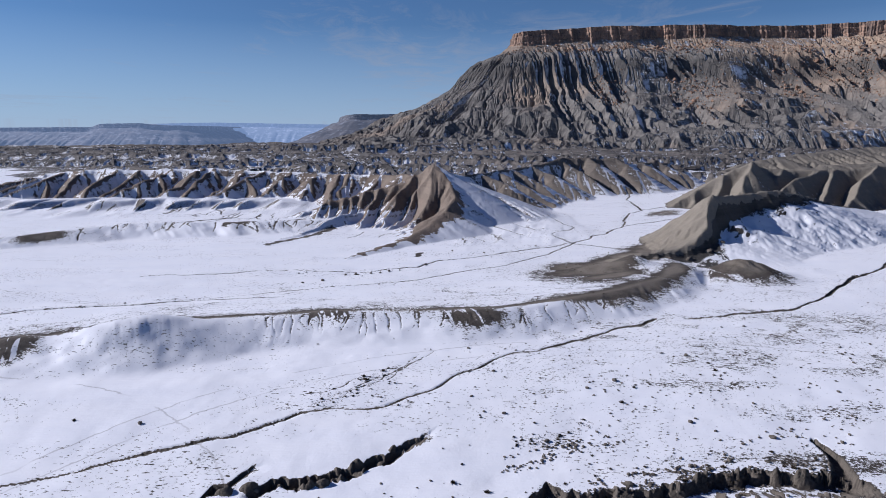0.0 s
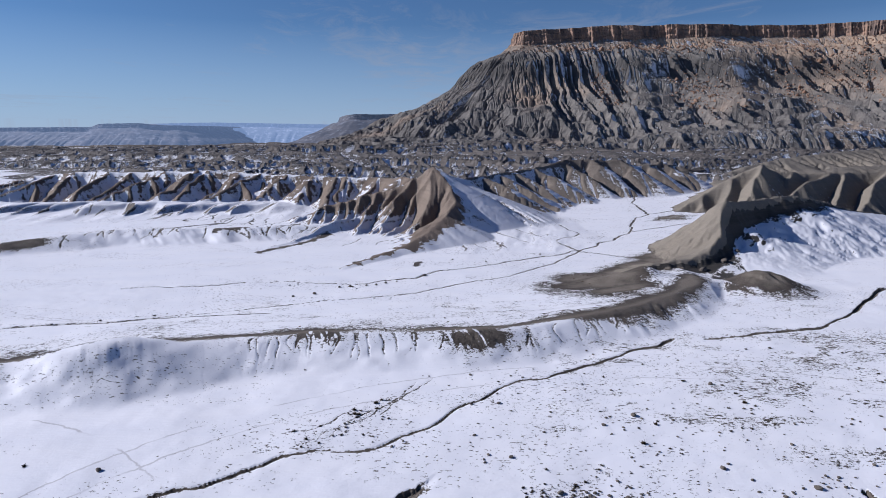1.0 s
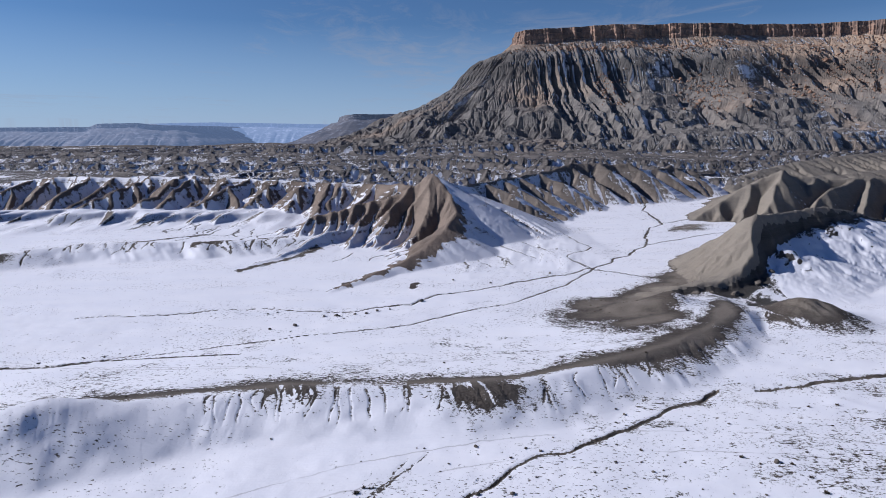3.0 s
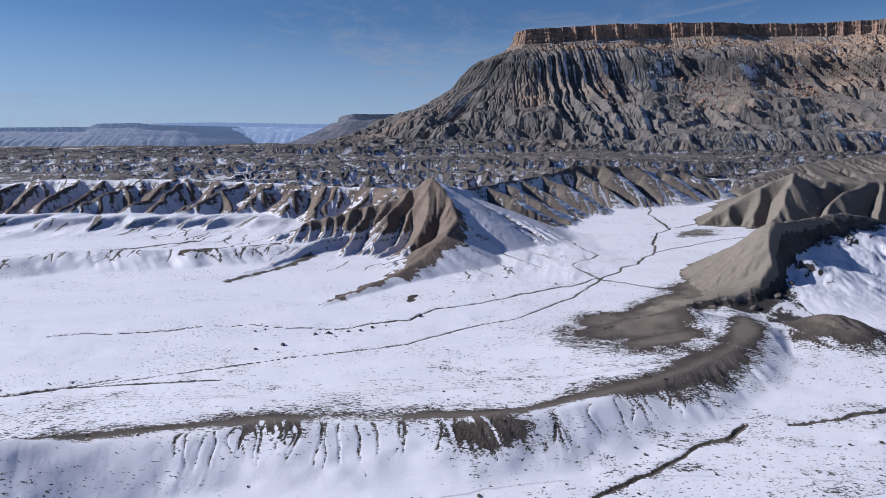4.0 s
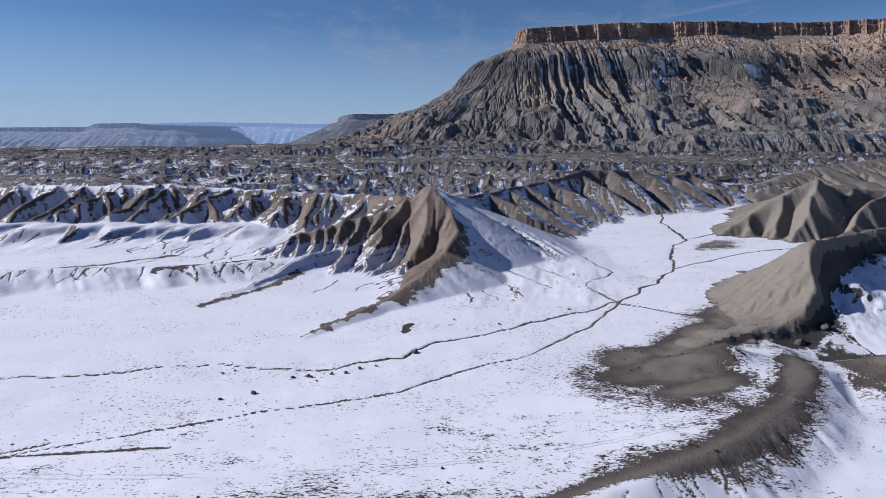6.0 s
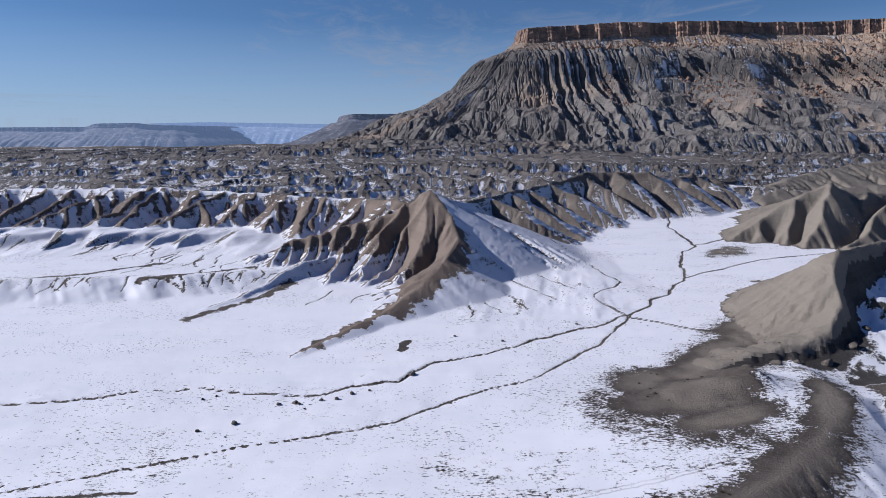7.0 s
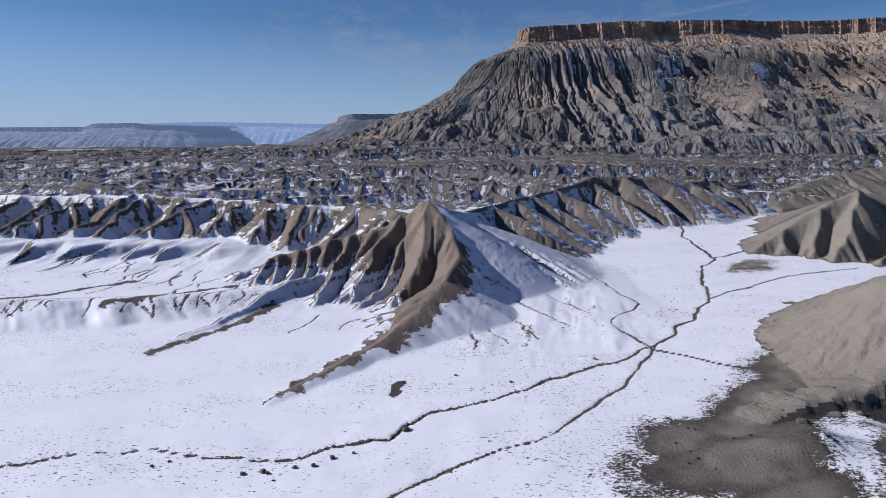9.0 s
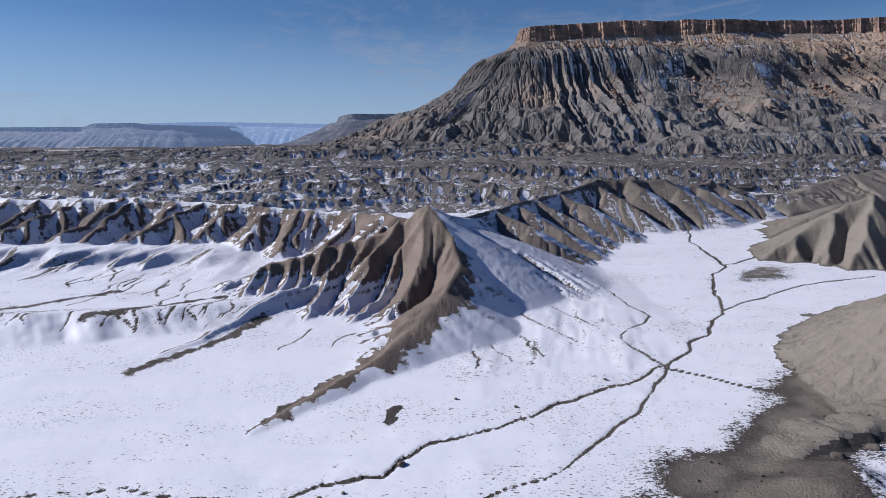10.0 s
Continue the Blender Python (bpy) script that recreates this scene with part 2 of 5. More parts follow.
TC = np.concatenate([-side[::-1], np.linspace(-0.78, 0.78, NC), side])
X = WR[:, None] * TC[None, :]
Y = np.repeat(YR[:, None], len(TC), 1)


def smooth(a, b, v):
    u = np.clip((v - a) / (b - a), 0, 1)
    return u * u * (3 - 2 * u)


def ridge_line(x, y, pts, kf, kb, rnd):
    """Height of a soft low ridge along a line given from left to right; kf: slope towards -y, kb: behind."""
    p = np.array(pts, float)
    xs = np.arange(p[0, 0], p[-1, 0] + 0.1, 5.0)
    p = np.stack([xs, np.interp(xs, p[:, 0], p[:, 1]), np.interp(xs, p[:, 0], p[:, 2])], 1)
    ends = np.concatenate([np.repeat(p[:1], 2, 0), p, np.repeat(p[-1:], 2, 0)])
    p[:, 1:] = (ends[:-4, 1:] + 2 * ends[1:-3, 1:] + 3 * ends[2:-2, 1:] + 2 * ends[3:-1, 1:] + ends[4:, 1:]) / 9
    behind = y > np.interp(x, p[:, 0], p[:, 1])
    best, out = np.full(x.shape, 1e9), np.full(x.shape, -9.0)
    for (ax, ay, az), (bx, by, bz) in zip(p, p[1:]):
        dx, dy = bx - ax, by - ay
        u = np.clip(((x - ax) * dx + (y - ay) * dy) / (dx * dx + dy * dy), 0, 1)
        d = np.hypot(x - ax - u * dx, y - ay - u * dy)
        z = az + (bz - az) * u - np.where(behind, kb, kf) * (np.sqrt(d * d + rnd * rnd) - rnd)
        out = np.where(d < best, z, out)
        best = np.minimum(best, d)
    dy = np.maximum(0, y - np.interp(x, p[:, 0], p[:, 1]))
    mean = p[:, 2].mean()
    back = mean + (np.interp(x, p[:, 0], p[:, 2]) - mean) * np.exp(-dy / 6) - kb * 0.8 * dy
    over = np.maximum(0, x - p[-1, 0]) + np.maximum(0, p[0, 0] - x)
    return np.where(behind, back, out) - 0.3 * over


F_CREST = [(-130, 84, 2.2), (-95, 94, 2.4), (-80, 98, 2.4), (-72, 101, 2.9), (-62, 104, 3.6), (-52, 107.5, 4.9), (-44, 111, 3.9), (-33, 115.5, 2.8), (-21, 118, 3.8), (-13, 118.5, 2.9), (-3, 119, 3.2), (6, 119, 3.8), (12, 121, 2.8), (19, 125, 2.8), (27, 129, 3.0), (34, 133, 3.0), (41, 138, 2.8), (52, 148, 2.6), (62, 160, 2.4), (67, 171, 1.8), (69, 179, 0.6)]
TERRACE = [(-230, 208, 1.5), (-175, 214, 2.0), (-150, 208, 2.2), (-134, 222, 2.8), (-122, 238, 3.2), (-100, 240, 3.3), (-80, 243, 3.0), (-62, 249, 2.8), (-44, 256, 2.4)]


def base_height(x, y):
    """The plain, with its low scarps."""
    b = 0.9 * (fbm(x / 60, y / 60, 4, 11) - 0.5) + 0.3 * (fbm(x / 6, y / 6, 3, 12) - 0.5) * smooth(600, 200, y)
    b = b + 5.0 * smooth(340, 700, y) + 12.0 * smooth(650, 1350, y) * smooth(-900, 200, x) - 2.0 * smooth(90, 60, y)
    b = b + smooth(1350, 1700, y) * 26 * (fbm(x / 160, y / 130, 5, 17, 0.55) - 0.42)
    b = b - 48 * smooth(1450, 3300, y) * smooth(500, -500, x)
    apron = smooth(222, 262, y) * smooth(350, 318, y) * smooth(-15, -50, x) * smooth(-330, -270, x)
    b = b + apron * (2.2 * smooth(240, 312, y) + 2.2 * (fbm(x / 10, y / 48, 3, 19) - 0.5))
    step = y + 10 * ridged1(x / 15 + 0.8 * (fbm(x / 30, y / 30, 2, 22) - 0.5), 21) + 8 * (fbm(x / 9, y / 14, 3, 23) - 0.5)
    b = b + 2.8 * smooth(300, 318, step) * smooth(352, 330, y) * smooth(-62, -85, x) * smooth(-330, -270, x)
    fan = smooth(185, 225, y) * smooth(320, 290, y) * smooth(0, 10, x) * smooth(62, 40, x)
    b = b + fan * (1.8 * smooth(215, 290, y) + 1.1 * (fbm((x - y * 0.2) / 6, (y + x) / 30, 3, 20) - 0.5))
    near = (y > 60) & (y < 290) & (np.abs(x) < 260)
    xs, ys = x[near], y[near]
    r = b[near]
    wx = xs + 2.5 * (fbm(xs / 9, ys / 9, 3, 13) - 0.5)
    wy = ys + 3.5 * (fbm(xs / 8, ys / 8, 3, 14) - 0.5)
    for line, kf, kb in ((F_CREST, 0.33, 0.10), (TERRACE, 0.30, 0.03)):
        f = ridge_line(wx, wy, line, kf, kb, 1.4)
        # furrows down the front
        crest = np.interp(xs, [q[0] for q in line], [q[1] for q in line])
        front = smooth(0.0, 3.0, crest - ys) * smooth(14, 6, crest - ys)
        f = f + front * (0.5 - 0.38 * smooth(-30, -42, xs)) * (fbm(wx / 1.3 + 0.05 * (ys - crest), ys / 9, 3, 15) - 0.5) * smooth(0.35, 0.65, fbm(xs / 14, ys / 20, 2, 16))
        if line is TERRACE:
            f = f + 2.0 * smooth(0.0, 3.0, crest - ys) * smooth(20, 9, crest - ys) * (fbm(wx / 6 + 0.1 * (ys - crest), ys / 40, 3, 24) - 0.5) + 0.7 * smooth(-8, 0, crest - ys)
        d = f - r
        r = np.where(d > 0.5, f, np.where(d < -0.5, r, r + (d + 0.5) ** 2 / 2))
    for kx, ky, rx, ry, up in ((-21, 117, 3.5, 2.6, 0.25), (4, 117, 3.0, 2.4, 0.2), (8, 117.5, 3.2, 2.6, 0.35), (-71, 100, 4, 3.5, 0.9), (-51, 104.5, 8, 5, 1.9), (-58, 102, 5, 4, 0.8), (44, 169, 8, 5, 1.4), (53, 171, 5, 6, 2.6), (80, 164, 8, 7, 4.4)):
        bump = np.exp(-(((wx - kx) / rx) ** 2 + ((wy - ky) / ry) ** 2))
        r = r + up * bump * (1 + (1.6 if ry < 3 else 0.3 if up > 2.5 else 0.05) * (fbm((xs + 0.5 * ys) / 0.8, ys / 6, 3, 18) - 0.5))
    b[near] = r
    return b


def erode(z, base, res, steps, k, talus=1.05, hard=None, rounds=9):
    """Lets rain cut gullies: every cell drains to its lowest neighbour and the flow wears its bed."""
    ny, nx = z.shape
    idx = np.arange(ny * nx).reshape(ny, nx)
    area = np.ones(ny * nx)
    shifts = [(dy, dx, res * math.hypot(dy, dx)) for dy in (-1, 0, 1) for dx in (-1, 0, 1) if dy or dx]
    for n in range(steps):
        zp = np.pad(z, 1, mode="edge")
        best, rec, low = np.zeros(z.shape), idx.copy(), np.full(z.shape, 1e9)
        for dy, dx, dist in shifts:
            zn = zp[1 + dy : 1 + dy + ny, 1 + dx : 1 + dx + nx]
            g = (z - zn) / dist
            m = g > best
            best = np.where(m, g, best)
            rec = np.where(m, np.clip(idx + dy * nx + dx, 0, ny * nx - 1), rec)
            low = np.minimum(low, zn)
        r = rec.ravel()
        flow = (r != idx.ravel()).astype(float)
        for q in range(rounds):
            area = 1 + np.bincount(r, weights=area * flow, minlength=ny * nx)
        cut = k * np.sqrt(area.reshape(z.shape)) * res * best
        if hard is not None:
            cut = cut * hard(z)
        drop = z - z.ravel()[r].reshape(z.shape)
        z = z - np.minimum(cut, 0.5 * drop)
        z = np.where(best <= 0, np.maximum(z, low + 0.02), z)
        z = z - 0.5 * np.maximum(0, best - talus) * res
        z = np.maximum(z, base)
    return z, area.reshape(z.shape)


def reset(x0, x1, y0, y1, res):
    """A new raster on which the crests are laid."""
    global GX, GY, RX, RY, H, OWN
    GX, GY = np.arange(x0, x1, res), np.arange(y0, y1, res)
    RX, RY = np.meshgrid(GX, GY)
    H = np.full(RX.shape, -50.0)
    OWN = np.zeros(RX.shape, np.int16)


def window(x0, x1, y0, y1):
    r0, r1 = np.searchsorted(GY, y0), np.searchsorted(GY, y1)
    c0, c1 = np.searchsorted(GX, x0), np.searchsorted(GX, x1)
    return None if r1 <= r0 or c1 <= c0 else (slice(r0, r1), slice(c0, c1))


def tent(p, q, kl, kr, group, rnd=0.8, cut=None, foot=-1.0):
    """A straight piece of crest with plane flanks; kl, kr: slopes to its left and right. cut: (depth of a steep head on the right, its slope)."""
    (ax, ay, az), (bx, by, bz) = p, q
    dx, dy = bx - ax, by - ay
    ln = math.hypot(dx, dy) + 1e-6
    reach = (max(az, bz) - foot) / min(kl, kr) + 3
    w = window(min(ax, bx) - reach, max(ax, bx) + reach, min(ay, by) - reach, max(ay, by) + reach)
    if w is None:
        return
    x, y = RX[w], RY[w]
    u = ((x - ax) * dx + (y - ay) * dy) / ln
    v = ((y - ay) * dx - (x - ax) * dy) / ln
    uc = np.clip(u, 0, ln)
    d = np.sqrt((u - uc) ** 2 + v * v + rnd * rnd) - rnd
    z = az + (bz - az) * uc / ln
    h = z - np.where(v > 0, kl, kr) * d
    if cut:
        depth, st = cut
        h = np.where(v < 0, np.maximum(z - st * d, z - depth - kr * np.maximum(0, d - depth / st)), h)
        h = np.where((v < 0) & (d < depth / st), z - st * d, h)
    m = h > H[w]
    H[w] = np.where(m, h, H[w])
    OWN[w] = np.where(m, group, OWN[w])


def spine(pts, kl, kr, group, step=6.0, wig=0.8, rnd=0.8, cut=None):
    """A crest through the given points, roughened; returns its points."""
    out = []
    for (ax, ay, az), (bx, by, bz) in zip(pts, pts[1:]):
        n = max(1, int(math.hypot(bx - ax, by - ay) / step))
        for i in range(n):
            f = i / n
            j = 0 if i == 0 else 1
            out.append((ax + (bx - ax) * f + j * rng.normal(0, wig), ay + (by - ay) * f + j * rng.normal(0, wig), az + (bz - az) * f + j * rng.normal(0, wig * 0.4)))
    out.append(pts[-1])
    for p, q in zip(out, out[1:]):
        tent(p, q, kl, kr, group, rnd, cut)
    return out


def spur(p, heading, length, drop, k, group, wig=1.0, sub=2, step=7.0):
    """A spur that leaves a crest at p and runs down, with side spurs of its own."""
    n = max(2, int(length / step))
    x, y, z = p
    pts = [p]
    a = heading
    for i in range(n):
        a += rng.normal(0, 0.09)
        x += math.cos(a) * length / n + rng.normal(0, wig * 0.3)
        y += math.sin(a) * length / n + rng.normal(0, wig * 0.3)
        f = (i + 1) / n
        z = p[2] - drop * (0.75 * f + 0.25 * f * f) + rng.normal(0, 0.04 * drop)
        pts.append((x, y, z))
    for u, v in zip(pts, pts[1:]):
        tent(u, v, k, k, group)
    for i in range(sub):
        b = pts[1 + int(rng.integers(0, max(1, n - 1)))]
        w = heading + rng.choice([-1, 1]) * rng.uniform(0.6, 1.0)
        m = length * rng.uniform(0.25, 0.4)
        q = (b[0] + math.cos(w) * m, b[1] + math.sin(w) * m, b[2] - drop * rng.uniform(0.4, 0.55))
        tent((b[0], b[1], b[2] - 0.03 * drop), q, k * 1.1, k * 1.1, group)


DOWN = -math.pi / 2
G_HILL, G_LEFT, G_VAL, G_RIDGE, G_GREY, G_GREY2, G_GREY3 = 1, 2, 3, 4, 5, 6, 7
GREYS = (5, 6, 7)
G_FAR = 9


def line_spur(p, q, k, group, wig=0.5, sub=2, step=6.0):
    spur(p, math.atan2(q[1] - p[1], q[0] - p[0]), math.hypot(q[0] - p[0], q[1] - p[1]), p[2] - q[2], k, group, wig, sub, step)


# crest of the grey ridge: x, y, z, slope behind, drop of the broken front, slope below it
GREY_CREST = [(48, 176, 1.0, 0.3, 0.4, 0.2), (54, 180.5, 2.2, 0.3, 1.4, 0.12), (59.5, 182.5, 3.4, 0.3, 2.4, 0.12), (70, 184, 4.6, 0.32, 3.0, 0.10), (77, 187.5, 6.2, 0.4, 3.8, 0.12), (83.8, 194, 9.4, 0.5, 5.2, 0.16), (86, 201, 12.4, 0.54, 6.5, 0.2), (91, 208, 18.8, 0.6, 9.5, 0.30), (97, 214, 17.6, 0.56, 8.5, 0.34), (104, 220.4, 17.2, 0.5, 7.0, 0.36), (113, 226, 17.4, 0.48, 6.0, 0.38), (123, 231.5, 17.4, 0.45, 4.5, 0.38), (140, 243, 14, 0.4, 2.0, 0.34), (165, 262, 8, 0.3, 0.5, 0.25), (195, 290, 3, 0.3, 0.2, 0.2)]


def broken_ridge():
    """A clay ridge, smooth behind, with a notched steep front."""
    w = window(20, 230, 150, 300)
    if w is None:
        return
    x = RX[w] + 1.6 * (fbm(RX[w] / 4, RY[w] / 4, 3, 48) - 0.5)
    y = RY[w] + 3.6 * (fbm(RX[w] / 3.6, RY[w] / 3.6, 3, 49) - 0.5)
    front = y < np.interp(x, [c[0] for c in GREY_CREST], [c[1] for c in GREY_CREST])
    total, weight = np.zeros(x.shape), np.full(x.shape, 1e-12)
    for a, b in zip(GREY_CREST, GREY_CREST[1:]):
        dx, dy = b[0] - a[0], b[1] - a[1]
        u = np.clip(((x - a[0]) * dx + (y - a[1]) * dy) / (dx * dx + dy * dy), 0, 1)
        d = np.hypot(x - a[0] - u * dx, y - a[1] - u * dy)
        z, kb, drop, kf = (a[i] + (b[i] - a[i]) * u for i in (2, 3, 4, 5))
        hh = np.where(front, z - np.where(d < drop / 3.0, 3.0 * d, drop + kf * (d - drop / 3.0)), z - kb * np.maximum(0, d - 0.4))
        near = 1 / (d + 0.05) ** 5
        total, weight = total + near * hh, weight + near
    h = total / weight
    m = h > H[w]
    H[w] = np.where(m, h, H[w])
    OWN[w] = np.where(m, G_RIDGE, OWN[w])


AXES = {}


def near_crests():
    """The hills round the white valley."""
    AXES.clear()
    # central brown hill
    spine([(10, 310, 17), (2, 297, 20), (-4, 288, 24), (3, 273, 17), (5, 258, 12), (1, 243, 7.8)], 0.62, 0.56, G_HILL, 4, 0.3, 0.5)
    spine([(1, 243, 7.8), (-5, 229, 4.2), (-13, 214, 2.0), (-21, 201, 1.0), (-29, 188, 0.2)], 0.42, 0.36, G_HILL, 4, 0.3, 1.4)
    spine([(-4, 288, 24), (-14, 289, 20.5), (-26, 288, 17.2), (-38, 284, 14.0), (-48, 280, 12.2), (-55, 277, 9), (-60, 275, 3)], 0.5, 1.15, G_HILL, 4, 0.5, 0.4)
    spine([(-9, 286, 20.5), (-12, 275, 16.5), (-16, 261, 9.5), (-20, 250, 3.4), (-23, 243, 0.3)], 0.9, 0.95, G_HILL, 4, 0.3, 0.4)
    spine([(-20, 286, 17.5), (-22, 273, 11.5), (-25, 260, 6), (-27, 250, 1.5)], 1.0, 1.0, G_HILL, 4, 0.4, 0.3)
    spine([(-27, 286, 16.5), (-30, 273, 11), (-32, 258, 6.5), (-34, 245, 0.5)], 0.9, 0.9, G_HILL, 4, 0.4, 0.3)
    spine([(-27, 284, 15), (-35, 270, 8.6), (-43, 257, 5), (-50, 240, 2.2), (-59, 219, 0.6)], 0.55, 0.6, G_HILL, 4, 0.4, 0.4)
    for x0 in (-36, -40, -44, -48, -52):
        spur((x0, 277, 11.2), DOWN + rng.normal(0, 0.1), 20, 9.5, 1.1, G_HILL, 0.4, 1, 3)
    # left badland front
    lf = spine([(-275, 366, 2), (-258, 384, 8), (-240, 384, 14), (-200, 380, 17), (-160, 377, 17), (-134, 375, 17.6), (-102, 369, 16.5), (-80, 360, 16), (-56, 346, 16), (-32, 333, 16.5), (-12, 308, 17.5), (-2, 298, 20)], 0.35, 1.1, G_LEFT, 6, 0.9, 0.6)
    i = 0.0
    while i < len(lf) - 4:
        p = lf[int(i)]
        long = rng.uniform(40, 58) * (1.0 if p[0] < -70 else 0.75)
        AXES.setdefault(G_LEFT, []).append((p[0], p[1], p[0] - 0.16 * long, p[1] - long))
        spur(p, DOWN + rng.normal(-0.16, 0.16), long, p[2] * 0.95, rng.uniform(0.66, 0.85), G_LEFT, 0.4, 2, 5)
        spur(p, -DOWN + rng.normal(0, 0.3), rng.uniform(20, 36), p[2] * 0.6, 0.6, G_LEFT, 0.8, 1)
        i += rng.uniform(1.5, 3.0)
    for p, h, ln in (((-262, 380, 9), 3.6, 40), ((-244, 382, 12), 3.9, 55), ((-230, 382, 14), 4.2, 60)):
        spur(p, h, ln, p[2], 0.5, G_LEFT, 0.6, 2)
    # spurs on the far side of the white valley
    spine([(-4, 292, 20), (8, 312, 17), (25, 345, 17), (45, 380, 17.5), (62, 402, 19), (82, 425, 22.5), (115, 433, 21.5), (150, 452, 20), (172, 486, 16), (200, 520, 11), (240, 560, 9)], 0.45, 1.3, G_VAL, 6, 0.7, 0.8)
    for p, q in (((12, 318, 16), (30, 290, 1)), ((20, 335, 16.5), (46, 300, 1)), ((30, 355, 16.5), (54, 322, 1.5)), ((41, 372, 17), (71, 349, 1)), ((55, 392, 18), (84, 362, 1)), ((77, 420, 21.5), (103, 384, 1)), ((98, 428, 21.5), (117, 388, 1)), ((118, 433, 21), (138, 402, 1.5)), ((140, 446, 20), (150, 420, 3)), ((152, 456, 19.5), (176, 430, 3)), ((170, 482, 16), (196, 452, 3))):
        AXES.setdefault(G_VAL, []).append((p[0], p[1], q[0], q[1]))
        line_spur(p, q, 0.52, G_VAL, 0.25, 1, 8)
    # grey ridge with a broken front
    broken_ridge()
    # grey clay hills further on: a crest and long spurs that run down to the camera's left
    spine([(116, 321, 0.8), (131, 326, 8.5), (147, 331, 17), (163, 335, 23.2), (172, 338, 20), (182, 340, 19), (206, 345, 18.2), (240, 352, 20.5), (300, 370, 25), (360, 380, 26)], 0.6, 1.6, G_GREY, 5, 0.5, 0.7)
    for pts, kk in (([(147, 331, 17), (141, 322, 10), (134, 313, 1.5)], 0.8), ([(131, 326, 8.5), (125, 318, 1)], 0.8), ([(163, 335, 23.2), (151, 321, 14), (142, 311, 5), (137, 305, 0.8)], 0.75), ([(182, 340, 19), (168, 326, 13), (156, 314, 5.5), (148, 305, 1)], 0.8), ([(206, 345, 18.2), (178, 325, 14), (158, 309, 5.5), (149, 299, 1)], 0.75), ([(214, 347, 18.5), (198, 326, 12), (182, 306, 4), (172, 294, 1)], 0.75), ([(240, 352, 20.5), (214, 326, 13), (196, 304, 5), (186, 290, 1)], 0.75), ([(270, 361, 22), (246, 332, 14), (226, 306, 5), (214, 290, 1)], 0.75)):
        AXES.setdefault(G_GREY, []).append((*pts[0][:2], *pts[-1][:2]))
        spine(pts, kk * 1.15, kk * 1.2, G_GREY, 5, 0.4, 0.6)
    # a paler ridge behind, and a low one between the two
    spine([(178, 436, 2), (192, 450, 7), (206, 466, 11.5), (230, 484, 15.5), (258, 504, 18.5), (289, 522, 21.5), (360, 560, 25), (440, 600, 27)], 0.45, 0.27, G_GREY3, 6, 0.8, 4.0)
    for x0, y0, z0 in ((206, 466, 11.5), (232, 486, 15.5), (258, 504, 18.5), (289, 522, 21.5), (325, 541, 23)):
        spur((x0, y0, z0), DOWN + rng.normal(-0.5, 0.15), 30, z0 * 0.7, 0.34, G_GREY3, 0.4, 1)
    spine([(150, 372, 1.5), (166, 384, 7), (186, 396, 11), (215, 408, 14.5), (260, 420, 17), (340, 440, 20)], 0.45, 0.27, G_GREY2, 6, 0.7, 4.0)
    for x0, y0, z0 in ((186, 396, 11), (215, 408, 14.5), (245, 416, 16), (280, 425, 18)):
        spur((x0, y0, z0), DOWN + rng.normal(-0.6, 0.15), 28, z0 * 0.7, 0.34, G_GREY2, 0.4, 1)


ROW_Y = (440, 490, 545, 600, 670, 745, 820, 905, 995, 1090, 1190)
ROWS = {}


def row_crests():
    """Rows of badland ridges up to the foot of the mesa."""
    gid = 10
    for n, yy in enumerate(ROW_Y):
        r2 = np.random.default_rng(100 + n)
        top = 15.5 + 0.004 * (yy - 420)
        x = -(0.50 if n < 2 else 0.62 if n < 4 else 0.74) * yy
        gap = yy / 420.0
        while x < 0.74 * yy:
            ln = r2.uniform(110, 300) * gap
            lift = float(5.0 * smooth(340, 700, np.float64(yy)) + 12 * smooth(650, 1350, np.float64(yy)) * smooth(-900, 200, np.float64(x)))
            zt = lift + top * r2.uniform(0.5, 1.05) * (1.0 if x > -0.35 * yy else 0.66)
            y0 = yy + r2.normal(0, 15 * gap)
            y1 = y0 + r2.normal(0, 55 * gap)
            pts = [(x - 14, y0 + 4, lift - 1), (x + 6, y0, zt * 0.8), (x + ln * 0.35, y0 * 0.6 + y1 * 0.4 + r2.normal(0, 9), zt), (x + ln * 0.7, y1 + r2.normal(0, 9), zt * r2.uniform(0.85, 1.05)), (x + ln, y1, zt * 0.75), (x + ln + 18, y1, lift - 1)]
            ROWS[gid] = (n, pts)
            gid += 1
            x += ln + r2.uniform(-30, 15) * gap
    for g, (n, pts) in ROWS.items():
        gap = ROW_Y[n] / 420.0
        lift = pts[0][2] + 1
        crest = spine(pts, 0.42, 0.7, g, 7 * gap, 1.2 * gap, 0.7)
        j = 1.0
        while j < len(crest) - 1:
            p = crest[int(j)]
            dz = max(3.0, p[2] - lift)
            spur(p, DOWN + rng.normal(0.15, 0.3), rng.uniform(1.8, 3.2) * dz, dz * 0.95, 0.72, g, 0.8, 2, 6 * gap)
            if rng.random() < 0.7:
                spur(p, -DOWN + rng.normal(0, 0.35), rng.uniform(1.4, 2.6) * dz, dz * 0.85, 0.62, g, 0.8, 1, 6 * gap)
            j += rng.uniform(1.0, 2.0)


def blend_in(x, y, lo, hi, fade):
    """1 inside a band of y, falling to 0 at its ends."""
    return np.clip((y - lo) / fade, 0, 1) * np.clip((hi - y) / fade, 0, 1)


Z = base_height(X, Y)
BASE = Z.copy()
KIND = np.zeros(X.shape, np.int16)
WET = np.zeros(X.shape)
OVER = np.zeros(X.shape)
